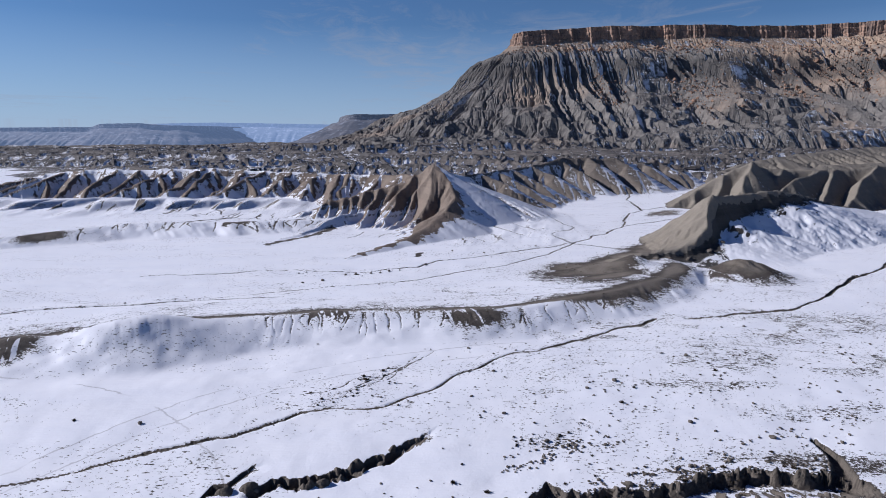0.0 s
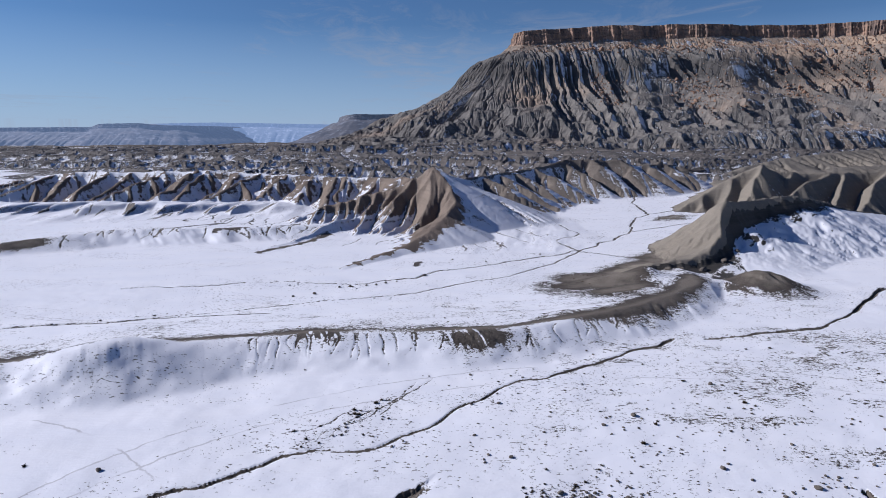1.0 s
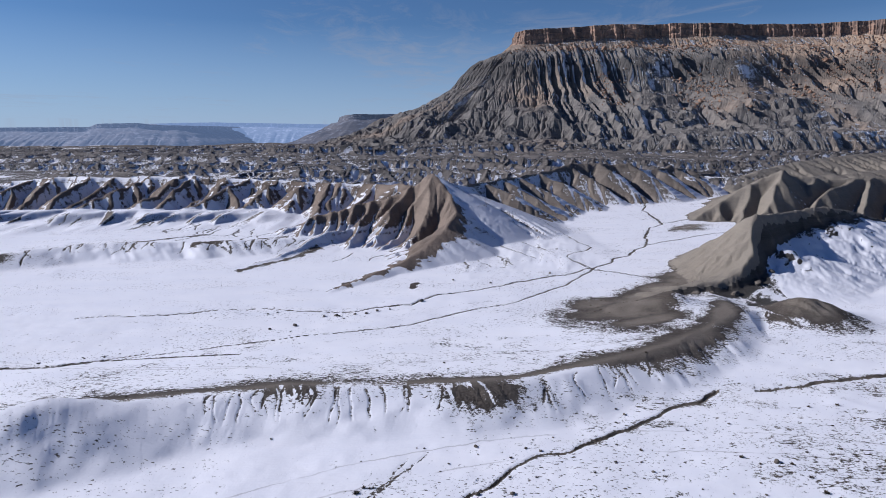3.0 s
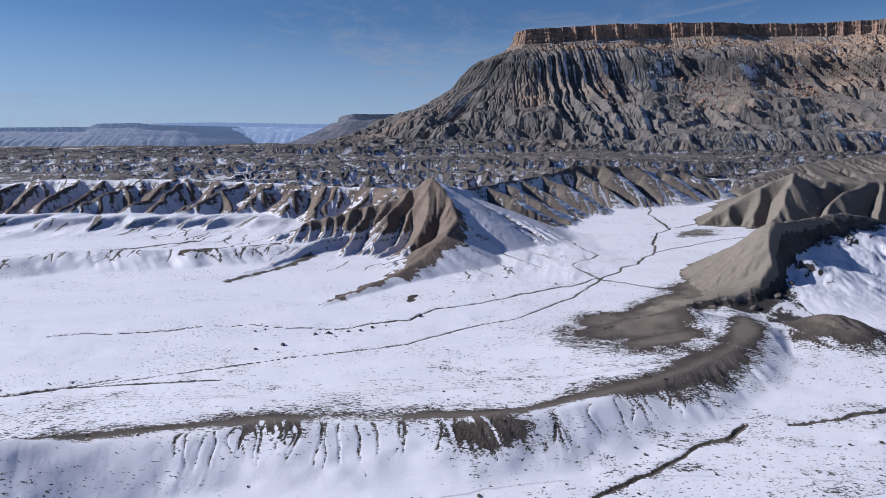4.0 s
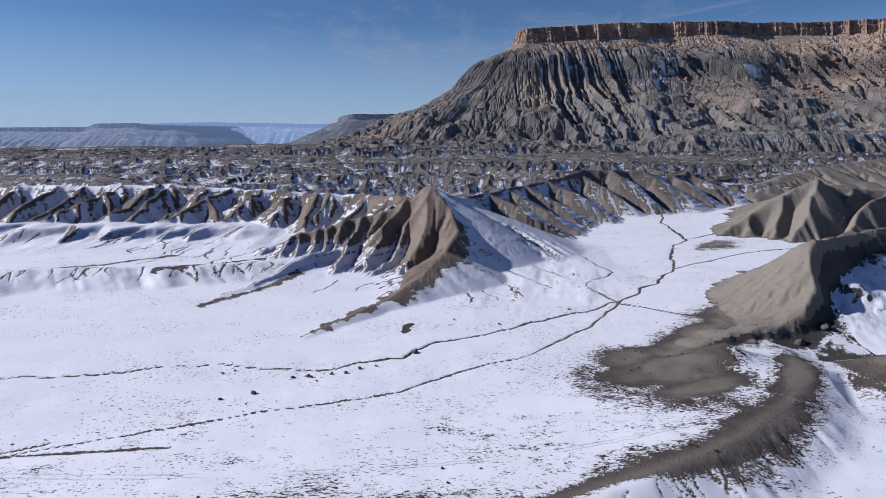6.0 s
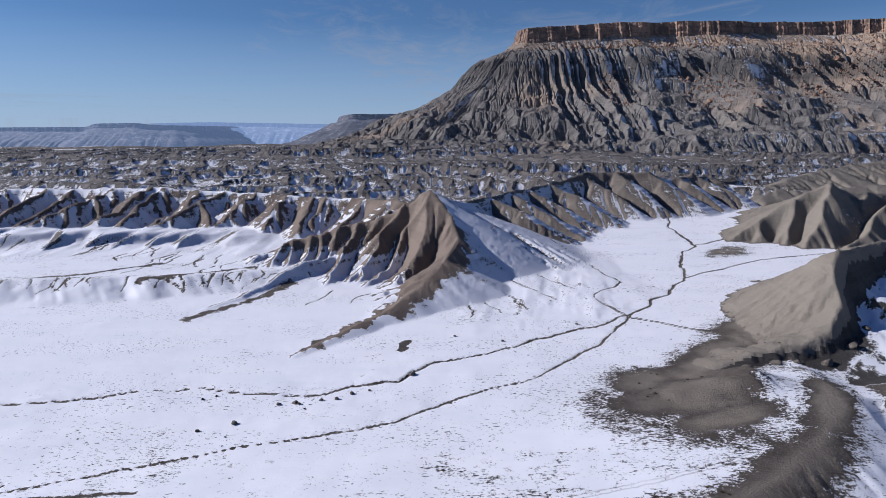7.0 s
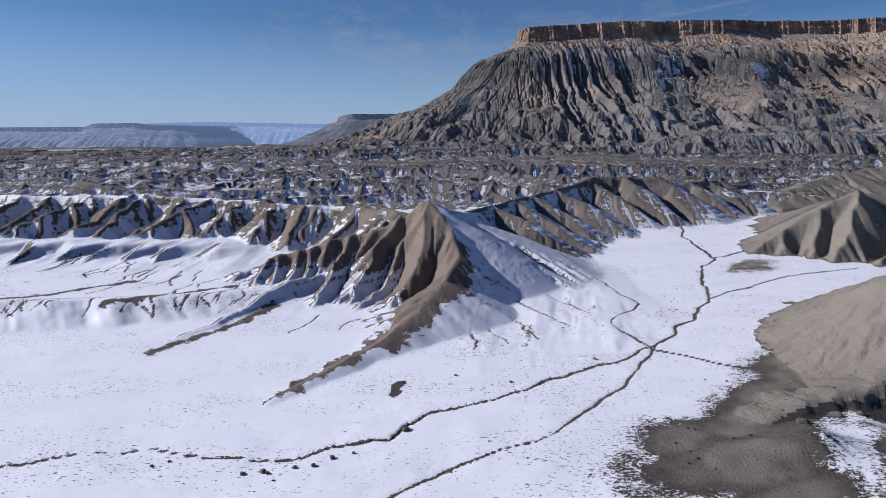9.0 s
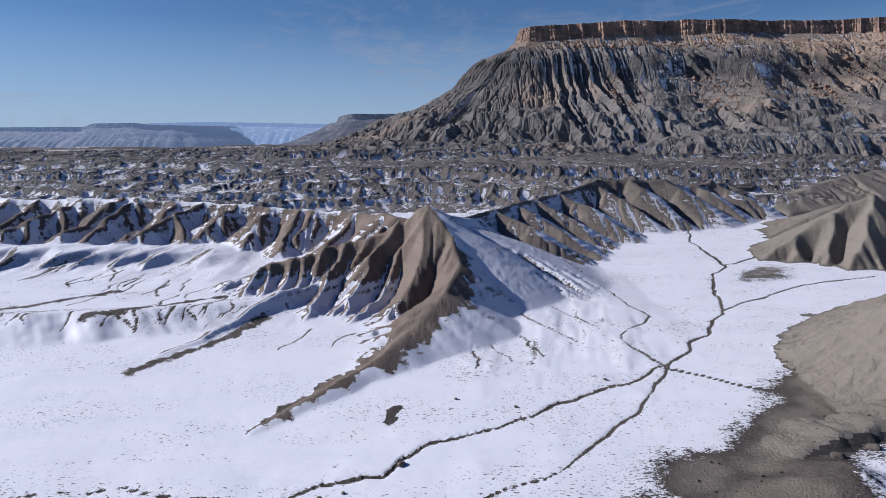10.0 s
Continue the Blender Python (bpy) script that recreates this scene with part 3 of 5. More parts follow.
# each: bounds, cell, rounds of rain, its strength, roughness of the first surface
for x0, x1, y0, y1, res, steps, k, rough in ((-330, 320, 165, 470, 0.65, 50, 0.030, 1.0), (-560, 560, 430, 790, 1.2, 52, 0.048, 1.6), (-1050, 1050, 750, 1460, 2.8, 48, 0.040, 4.0)):
    rng = np.random.default_rng(7)
    reset(x0, x1, y0, y1, res)
    near_crests()
    row_crests()
    rb = base_height(RX, RY)
    rz = H + rough * (fbm(RX / (7 * rough), RY / (7 * rough), 5, 41, 0.6) - 0.5) * smooth(0.0, 3.0, H - rb) * np.where(OWN == G_RIDGE, 0.15, np.where(np.isin(OWN, GREYS), 0.3, np.where((OWN == G_VAL) | (OWN == G_LEFT), 0.3, np.where((OWN == G_HILL) & (RX > -11), 0.4, 1.0))))
    # between the rows the ground is broken everywhere
    wild = smooth(430, 520, RY) * np.maximum(smooth(-0.62, -0.42, RX / RY), smooth(640, 760, RY))
    fold = 1.0 - 2.6 * np.abs(fbm((RX + 0.25 * RY) / 15, RY / 55, 4, 46, 0.5) - 0.5)
    fold = fold + smooth(650, 900, RY) * (1.0 - 2.6 * np.abs(fbm((RX + 0.25 * RY) / 24, RY / 90, 4, 45, 0.5) - 0.5) - fold)
    swell = rb + wild * (6 + 0.007 * RY) * (fold - 0.45)
    rz = np.maximum(rz, np.maximum(rb, swell))
    floor = rb - wild * (4 + 0.009 * RY)
    OWN[(OWN == 0) & (wild > 0.3)] = G_FAR
    calm = np.where(OWN == G_RIDGE, 0.25, np.where(np.isin(OWN, GREYS), 0.4, np.where(OWN == G_HILL, 1.2, np.where(OWN == G_VAL, 0.35, np.where(OWN == G_LEFT, 0.4, 1.0)))))
    right = RX > np.interp(RY, (188, 201, 214, 229, 243, 258, 273, 288), (-29, -21, -13, -5, 1, 5, 3, -4)) - 0.5
    calm = np.where((OWN == G_HILL) & right, 0.06, np.where((OWN == G_HILL) & (RX > -11), 0.4, calm))
    calm = np.where((OWN == G_RIDGE) & (RY < np.interp(RX, [c[0] for c in GREY_CREST], [c[1] for c in GREY_CREST])), 0.06, calm)
    rz, area = erode(rz, floor, res, steps, k * calm, np.where(OWN == G_RIDGE, 1.5, 1.0))
    fx, fy = np.clip((X - x0) / res, 0, len(GX) - 1.001), np.clip((Y - y0) / res, 0, len(GY) - 1.001)
    ix, iy = fx.astype(int), fy.astype(int)
    fx, fy = fx - ix, fy - iy

    def pick(a):
        return (a[iy, ix] * (1 - fx) + a[iy, ix + 1] * fx) * (1 - fy) + (a[iy + 1, ix] * (1 - fx) + a[iy + 1, ix + 1] * fx) * fy

    inside = (X > x0 + 2) & (X < x1 - 4) & (Y > y0 + 1) & (Y < y1 - 8)
    share = blend_in(X, Y, y0 + 1, y1 - 8, 25.0) * inside
    extra = pick(rz - rb)
    done = share * (1 - OVER)
    Z = Z + done * extra
    WET = WET + done * np.log(pick(area))
    KIND = np.where((share > 0.5) | ((share > 0) & (KIND == 0)), np.where((extra > 0.12) | (OWN[iy, ix] >= 9), OWN[iy, ix], 0), KIND)
    OVER = OVER + done
OWN = KIND
for g in [1, 2, 3, 4, 5, 6, 7] + [g for g, (n, _) in ROWS.items() if n < 3]:
    mask = OWN == g
    if not mask.any():
        continue
    rr, cc = np.where(mask.any(1))[0], np.where(mask.any(0))[0]
    w = (slice(rr[0], rr[-1] + 1), slice(cc[0], cc[-1] + 1))
    m = mask[w]
    seed = np.zeros(m.shape, bool)
    seed[np.unravel_index(np.argmax(np.where(m, Z[w] - BASE[w], -99)), m.shape)] = True
    for q in range(1500):
        grow = seed.copy()
        grow[1:] |= seed[:-1]
        grow[:-1] |= seed[1:]
        grow[:, 1:] |= grow[:, :-1]
        grow[:, :-1] |= grow[:, 1:]
        grow &= m
        if (grow == seed).all():
            break
        seed = grow
    OWN[w] = np.where(m & ~seed, 0, OWN[w])

# fine roughness of the bare flanks
off = smooth(0.3, 3.0, Z - BASE)
Z += off * (0.3 * (fbm(X / 1.5, Y / 1.5, 4, 42, 0.6) - 0.5))
# ledges of harder beds
bed = np.where(np.isin(OWN, (G_HILL, G_LEFT, G_VAL)) | (OWN >= 9), 0.10, 0.0) * off * np.where(OWN == G_HILL, smooth(-12, -20, X), 1)
Z += bed * np.sin(2 * math.pi * (Z / 1.9 + 0.5 * fbm(X / 60, Y / 60, 2, 43)))

# ---- channels and gullies cut into the plain ----
BARE = np.zeros(X.shape)


def fan_window(x0, x1, y0, y1):
    r0, r1 = np.searchsorted(YR, y0), np.searchsorted(YR, y1)
    if r1 <= r0:
        return None
    ws = WR[r0:r1]
    c0 = np.searchsorted(TC, min(x0 / ws.min(), x0 / ws.max()))
    c1 = np.searchsorted(TC, max(x1 / ws.min(), x1 / ws.max()))
    return None if c1 <= c0 else (slice(r0, r1), slice(c0, c1))


def channel(pts, depth, width, group_bare=1.0, wig=1.2, wig_len=9.0, taper=False, seed=0):
    """A gully along a bent line: cuts the ground and bares its walls."""
    p = np.array(pts, float)
    seg = np.hypot(*np.diff(p, axis=0).T)
    cum = np.concatenate([[0], np.cumsum(seg)])
    n = max(3, int(cum[-1] / 1.0))
    s = np.linspace(0, cum[-1], n)
    px, py = np.interp(s, cum, p[:, 0]), np.interp(s, cum, p[:, 1])
    px = px + wig * 2 * (fbm(s / wig_len, s * 0 + seed, 4, 51 + seed) - 0.5)
    py = py + wig * 2 * (fbm(s / wig_len, s * 0 + seed + 40, 4, 61 + seed) - 0.5)
    wd = 0.5 * width * (0.4 + 1.0 * fbm(s / 6, s * 0 + seed, 2, 71 + seed)) * np.clip(2.6 * fbm(s / 17, s * 0 + 3, 2, 75 + seed) - 0.45, 0.45, 1.1)
    if taper:
        wd = wd * np.interp(s, [0, cum[-1] * 0.7, cum[-1]], [1, 0.8, 0.25])
    for a in range(n - 1):
        r = wd[a] * 2.2 + 0.6
        w = fan_window(min(px[a], px[a + 1]) - r, max(px[a], px[a + 1]) + r, min(py[a], py[a + 1]) - r, max(py[a], py[a + 1]) + r)
        if w is None:
            continue
        dx, dy = px[a + 1] - px[a], py[a + 1] - py[a]
        u = np.clip(((X[w] - px[a]) * dx + (Y[w] - py[a]) * dy) / (dx * dx + dy * dy + 1e-9), 0, 1)
        d = np.hypot(X[w] - px[a] - u * dx, Y[w] - py[a] - u * dy)
        d = np.maximum(0, d + 0.8 * wd[a] * (RAG[w] - 0.5))
        c = 0.6 * depth * (1 - smooth(0.25 * wd[a], 0.62 * wd[a] + 0.12, d)) * min(1.0, 0.4 + wd[a] / width)
        CUT[w] = np.maximum(CUT[w], c)
        BARE[w] = np.maximum(BARE[w], group_bare * (1 - smooth(0.15 * wd[a], 0.95 * wd[a] + 0.02 + 0.0011 * py[a], d)))


CUT = np.zeros(X.shape)
RAG = fbm(X / 1.1, Y / 1.1, 3, 44)
WASH_A = [(-80, 164), (-68, 166), (-50, 171), (-40, 173), (-31, 170), (-23, 169), (-15, 173), (-7, 175), (-4, 180), (-1, 184), (8, 189), (18, 196), (26, 203), (35, 208), (44, 216), (51, 224), (62, 238), (74, 257), (85, 291), (98, 313), (106, 364), (117, 393), (150, 430), (190, 490)]
channel(WASH_A, 0.6, 0.62, 1.0, 1.5, 7, seed=1)
channel([(-60, 136), (-30, 150), (-7, 159), (0, 165), (8, 171), (18, 177), (25, 186), (34, 197), (42, 210), (47, 219)], 0.35, 0.42, 0.85, 0.8, 7, seed=2)
channel([(44, 216), (58, 205), (70, 199), (82, 192)], 0.3, 0.6, 0.9, 0.6, 7, seed=3)
channel([(-60, 62), (-49, 65), (-39, 70), (-33, 73), (-26, 76), (-19, 81), (-8, 83), (-2, 88), (3, 95), (9, 101), (16, 105), (25, 111), (35, 118), (43, 124)], 0.5, 0.6, 1.0, 0.9, 4.5, seed=4)
channel([(50, 124), (58, 126), (75, 131), (91, 145), (106, 160), (127, 178), (150, 200), (190, 240)], 0.8, 1.4, 1.0, 1.2, 8, seed=5)
channel([(-120, 116), (-92, 126), (-87, 130), (-78, 133), (-66, 134), (-59, 137), (-54, 141)], 0.9, 1.5, 1.0, 0.9, 5, seed=10)
channel([(-62, 136), (-52, 137), (-36, 138)], 0.4, 0.6, 1.0, 0.5, 6, seed=11)
channel([(74, 257), (88, 268), (110, 285), (140, 296)], 0.4, 0.8, 0.8, 0.8, 7, seed=12)
channel([(98, 313), (120, 330), (142, 352)], 0.4, 0.8, 0.8, 0.8, 7, seed=13)
channel([(44, 216), (40, 232), (52, 250), (48, 275), (40, 300)], 0.3, 0.4, 0.8, 1.5, 8, seed=14)
for x0, y0, x1, y1, q in ((-19, 81.5, -6, 98, 1), (-14, 86, -2, 105, 2), (-9, 92, -4, 103, 3), (-20, 86, -12, 93, 4)):
    channel([(x0, y0), ((x0 + x1) / 2 + 0.6, (y0 + y1) / 2), (x1, y1)], 0.12, 0.25, 0.42, 1.2, 3, True, seed=120 + q)
for q in range(30):
    x0 = rng.uniform(-160, -44)
    y0 = np.interp(x0, [p[0] for p in TERRACE], [p[1] for p in TERRACE]) + 1
    channel([(x0, y0), (x0 + rng.normal(0, 1), y0 - 4), (x0 + rng.normal(1, 1.5), y0 - rng.uniform(6, 11))], 0.45, 0.42, 0.8, 1.0, 5, True, seed=30 + q)
for q in range(24):
    x0 = rng.uniform(-190, -55)
    y0 = np.interp(x0, (-200, -120, -60), (312, 304, 262)) + rng.normal(0, 5)
    channel([(x0, y0), (x0 + rng.normal(0.5, 1.5), y0 - 7), (x0 + rng.normal(1, 2.5), y0 - rng.uniform(12, 20))], 0.4, 0.65, 0.75, 1.2, 6, True, seed=50 + q)
for x0, y0, x1, y1 in ((9, 240, 14, 219), (13, 246, 22, 222), (17, 252, 30, 230), (6, 232, 7, 214), (-30, 240, -35, 226), (-20, 238, -23, 227), (-48, 252, -55, 238), (24, 262, 38, 240)):
    channel([(x0, y0), ((x0 + x1) / 2 + rng.normal(0, 1), (y0 + y1) / 2), (x1, y1)], 0.3, 0.5, 0.7, 1.6, 5, True, seed=int(90 + x0))


def gully_scarp(line, depth, reach, seed, flute=0.9, rise=1.8, fade=9.0):
    """A fluted earth wall facing south, with a floor that rises again to the plain."""
    p = np.array(line, float)
    w = fan_window(p[0, 0] - 2, p[-1, 0] + 2, p[:, 1].min() - reach - 3, p[:, 1].max() + 3)
    x, y = X[w], Y[w]
    edge = np.interp(x, p[:, 0], p[:, 1]) + rise + 1.6 * (fbm(x / 4, x * 0 + seed, 3, 160 + seed) - 0.5)
    edge = edge + flute * (np.abs(2 * fbm(x / 1.3, x * 0 + seed, 3, 163 + seed) - 1) - 0.3) + 0.5 * (RAG[w] - 0.5)
    ends = smooth(p[0, 0] - 0.5, p[0, 0] + 2.5, x) * smooth(p[-1, 0] + 0.5, p[-1, 0] - fade, x) * (0.55 + 0.9 * fbm(x / 5, x * 0, 2, 166 + seed))
    d = edge - y
    back = reach * (0.5 + fbm(x / 3, x * 0, 3, 169 + seed))
    c = depth * ends * smooth(-0.05, 0.45, d) * (1 - smooth(0.35 * back, back, d))
    CUT[w] = np.maximum(CUT[w], c)
    soil = smooth(-0.25, 0.0, d) * (1 - smooth(0.5, 1.1 + 1.2 * fbm(x / 2, y / 2, 3, 172), d))
    BARE[w] = np.maximum(BARE[w], soil * smooth(0.05, 0.4, ends))


GULLY_LEFT = [(-21.8, 62.4), (-20.1, 64), (-18.5, 64.8), (-16.6, 65), (-13.5, 65.3), (-10.6, 66.8), (-9.4, 67.8), (-7, 69.8), (-5.8, 71.5), (-3.1, 73.7), (-0.3, 76.1)]
GULLY_BRANCH = [(-28, 57.5), (-26.6, 59.9), (-25.8, 63.4), (-24.1, 63.8), (-23.2, 65.8), (-22.3, 67.1), (-20, 68)]
GULLY_RIGHT = [(5, 58.5), (7.1, 59.7), (10, 61.9), (12.3, 62.8), (14.2, 61.6), (22.3, 62.6), (30.9, 65.6), (36.4, 66.6), (41, 65.6), (45, 65.8), (48, 64.4)]
GULLY_FINGER = [(46.6, 74.2), (47.4, 70.8), (46.5, 66.2), (45.9, 63.8)]
GULLY_HEAPS = ((-15.0, 65.6, 2.0, 1.1, 1.1), (-12.0, 67.0, 1.3, 0.9, 1.1), (-10.0, 68.3, 1.2, 1.0, 1.1), (-21.2, 64.2, 1.3, 0.6, 0.9), (-5.6, 72.3, 0.9, 0.5, 0.7), (29.5, 66.2, 0.9, 0.6, 1.0), (41.5, 66.6, 1.1, 0.6, 1.0), (20, 63.5, 1.4, 0.7, 0.8), (-18.6, 65.5, 1.2, 0.6, 0.7), (-24.0, 63.7, 1.0, 0.7, 0.7), (-7.6, 70.3, 0.8, 0.5, 0.7), (34.0, 67.2, 0.7, 0.5, 1.1), (36.5, 67.4, 0.9, 0.5, 1.2), (38.4, 67.0, 0.7, 0.5, 1.1), (26.0, 64.6, 1.2, 0.6, 0.7))
gully_scarp(GULLY_LEFT, 1.15, 2.3, 1, 1.2)
gully_scarp(GULLY_BRANCH, 1.2, 1.8, 2, 0.5)
gully_scarp(GULLY_RIGHT, 1.1, 5.0, 3, 1.5, 2.0, 2.0)
channel(GULLY_FINGER, 1.3, 1.9, 1.0, 0.5, 2, seed=9)
# rounded heaps of slumped soil on the gully floors
for x0, y0, rx, ry, h in GULLY_HEAPS:
    w = fan_window(x0 - 3 * rx, x0 + 3 * rx, y0 - 3 * ry, y0 + 3 * ry)
    q = np.hypot((X[w] - x0) / rx, (Y[w] - y0) / ry) + 0.7 * (RAG[w] - 0.5)
    CUT[w] -= h * np.sqrt(np.maximum(0, 1 - q * q))
    BARE[w] = np.maximum(BARE[w], 1 - smooth(0.85, 1.1, q))
# rills down the south face of the low cuesta
for q in range(62):
    x0 = rng.uniform(-34, 46)
    y0 = np.interp(x0, [p[0] for p in F_CREST], [p[1] for p in F_CREST]) - 0.5
    channel([(x0, y0), (x0 + rng.normal(0.4, 0.5), y0 - 2), (x0 + rng.normal(1.0, 0.8), y0 - rng.uniform(3, 7))], 0.2, 0.3, 0.5, 0.8, 3, True, seed=200 + q)
Z -= CUT * (1 - smooth(0.0, 1.0, Z - BASE))


# ---- where snow lies ----
def gradient(Zz):
    """Slope along x and y of a height given on the fan."""
    zu = np.gradient(Zz, axis=1)
    zv = np.gradient(Zz, axis=0)
    xu = np.gradient(X, axis=1)
    xv = np.gradient(X, axis=0)
    yv = np.gradient(Y, axis=0)
    zx = zu / xu
    return zx, (zv - zx * xv) / yv


zx, zy = gradient(Z)
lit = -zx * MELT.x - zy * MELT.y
steep = np.hypot(zx, zy)
patch = fbm(X / 14, Y / 14, 4, 81) - 0.5
ledge = fbm(Z * 0.9 + 0.4 * patch, Z * 0 + X / 90, 3, 91) - 0.5
SNOWY = 1.0 - 2.3 * np.maximum(lit, 0) - 0.7 * np.maximum(steep - 0.5, 0) + 0.45 * patch + np.minimum(steep, 1.0) * 0.9 * ledge
hill = OWN > 0
wide_ = 9
sides = 0.5 * (np.roll(Z, wide_, 1) + np.roll(Z, -wide_, 1))
thin_ = 0.5 * (np.roll(Z, 4, 1) + np.roll(Z, -4, 1))
SHARP = (Z - thin_) * 300 / np.maximum(Y, 200)
CONVEX = np.clip((Z - sides) * 300 / np.maximum(Y, 200), -3, 3)
southwest = 0.8 * zx + 0.6 * zy
# beyond the brown hill's sharp eastern edge the snow lies in the shade
EAST = X > np.interp(Y, (188, 201, 214, 229, 243, 258, 273, 288), (-29, -21, -13, -5, 1, 5, 3, -4)) + 0.4 + 2.2 * smooth(252, 236, Y)
SNOWY = np.where(np.isin(OWN, GREYS), 0.42 - 0.8 * lit - 0.3 * steep + 0.6 * patch - 0.85, SNOWY)
SNOWY = np.where((OWN == G_HILL) & ~EAST, SNOWY - 0.55 * smooth(-12, -6, X) + 0.45 * smooth(9, 4, Z) * smooth(-9, -13, X) * smooth(0.25, 0.0, lit) - 0.45 * smooth(2, 12, Z) * (X < 8) - 0.2 + 1.1 * ledge * np.minimum(steep, 1.0) * smooth(-8, -18, X), SNOWY)
FRONT = (OWN == G_RIDGE) & (Y < np.interp(X, [c[0] for c in GREY_CREST], [c[1] for c in GREY_CREST]) - 1.0) & (X > 84)
SNOWY = np.where(OWN == G_RIDGE, SNOWY + FRONT * (0.3 - 1.3 * smooth(0.5, 0.85, steep) + 0.5 * (fbm(Z / 0.8, Z * 0 + X / 40, 2, 152) - 0.5)) - 0.75 * smooth(-0.1, 0.02, lit) * (1 - 0.8 * FRONT), SNOWY)
RIM_Y = np.interp(X, [c[0] for c in GREY_CREST], [c[1] for c in GREY_CREST])
SNOWY -= np.where(OWN == G_RIDGE, 0.9 * smooth(7.0, 3.5, RIM_Y - Y) * smooth(-6, -2, RIM_Y - Y) * smooth(150, 130, X), 0)
SNOWY += FRONT * 0.7 * smooth(8, 14, RIM_Y - Y)
SNOWY = np.where((OWN == G_RIDGE) & (Y > RIM_Y - 1.0) & (X > 62), np.minimum(SNOWY, -0.6), SNOWY)
SNOWY = np.where(OWN == G_VAL, SNOWY - 1.4 * np.maximum(0, lit + 0.06) - 0.14 - 0.5 * smooth(16.5, 18.5, Z) - 0.35 * np.minimum(steep, 1.0) * ledge + 0.3 * smooth(0.0, -0.3, lit), SNOWY)
SNOWY = np.where(OWN == G_LEFT, SNOWY - 0.9 * np.maximum(0, zx - 0.1) - 0.3 * smooth(10.5, 12.0, Z + 5 * patch) * smooth(15.5, 14.0, Z + 5 * patch) * smooth(0.35, 0.6, steep) * smooth(0.4, 0.6, fbm(X / 22, Y / 22, 2, 83)) + 0.3 - 0.3 * smooth(15, 17, Z), SNOWY)
SNOWY -= smooth(900, 1700, Y) * (0.5 + 1.5 * (fbm(X / 150, Y / 60, 4, 47) - 0.5))
SNOWY += np.where(OWN > 0, 0.11 * np.clip(WET - 2.0, -1.5, 3.0), 0)
# in the broken country beyond, shaded faces keep their snow and sunny ones are bare
SNOWY = np.where(OWN >= 9, 0.17 - 0.5 * np.clip(CONVEX, -0.8, 1.2) - 1.6 * np.clip(lit, -0.5, 0.5) + 0.6 * patch + 0.8 * np.minimum(steep, 0.8) * ledge - 0.12 * smooth(0.3, 0.7, steep) + 0.05 * np.clip(WET - 2.0, -1.5, 3.0) - 0.25 * smooth(700, 1100, Y), SNOWY)
SNOWY -= np.where(OWN < 9, 0.35 * smooth(400, 520, Y) * np.maximum(smooth(-0.66, -0.5, X / np.maximum(Y, 1)), smooth(640, 760, Y)), 0)
SNOWY -= np.where(OWN == G_LEFT, 0.9 * smooth(0.18, 0.5, SHARP), 0)
SNOWY -= np.where(OWN == G_VAL, 0.6 * smooth(0.15, 0.5, SHARP) + 0.85 * smooth(0.14, 0.36, southwest), 0)
SNOWY = np.where(~hill, SNOWY - 1.1 * BARE, SNOWY)


# paler tone, more on hills; sun-facing slopes gain extra light in the colour
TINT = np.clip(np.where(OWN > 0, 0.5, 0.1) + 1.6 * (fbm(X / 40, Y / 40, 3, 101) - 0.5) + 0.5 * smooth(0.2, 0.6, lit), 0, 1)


HALO = np.zeros(X.shape)


def bare_patch(cx, cy, rx, ry, turn, amount, rough=0.5):
    """Wind-swept bare soil, with a ragged edge."""
    ca, sa = math.cos(turn), math.sin(turn)
    r = 2 * max(rx, ry)
    w = fan_window(cx - r, cx + r, cy - r, cy + r)
    x, y = X[w], Y[w]
    u, v = ((x - cx) * ca + (y - cy) * sa) / rx, (-(x - cx) * sa + (y - cy) * ca) / ry
    d = np.hypot(u, v) + rough * (fbm(x / 5, y / 5, 5, int(cx * 7 + cy) % 97, 0.65) - 0.5) * 2
    SNOWY[w] -= (0.8 + 0.7 * fbm(x / 1.6, y / 2.4, 3, 191)) * amount * (1 - smooth(0.4, 1.15, d)) * (~np.isin(OWN[w], GREYS))
    if rough > 0.65:
        SNOWY[w] += 1.3 * amount * (1 - smooth(0.5, 1.25, d)) * smooth(0.5, 0.68, fbm((x + 0.35 * y) / 0.75, y / 7, 3, 192))
    HALO[w] = np.maximum(HALO[w], 0.38 * amount * (1 - smooth(1.0, 1.9, d)) * (1 - smooth(0.3, 0.8, 1.15 - d)))
    TINT[w] = np.maximum(TINT[w], 1.2 * (1 - smooth(0.3, 0.95, d)) * (rx > 6.5) * (0.4 + 1.2 * fbm(x / 4, y / 4, 3, 151)))


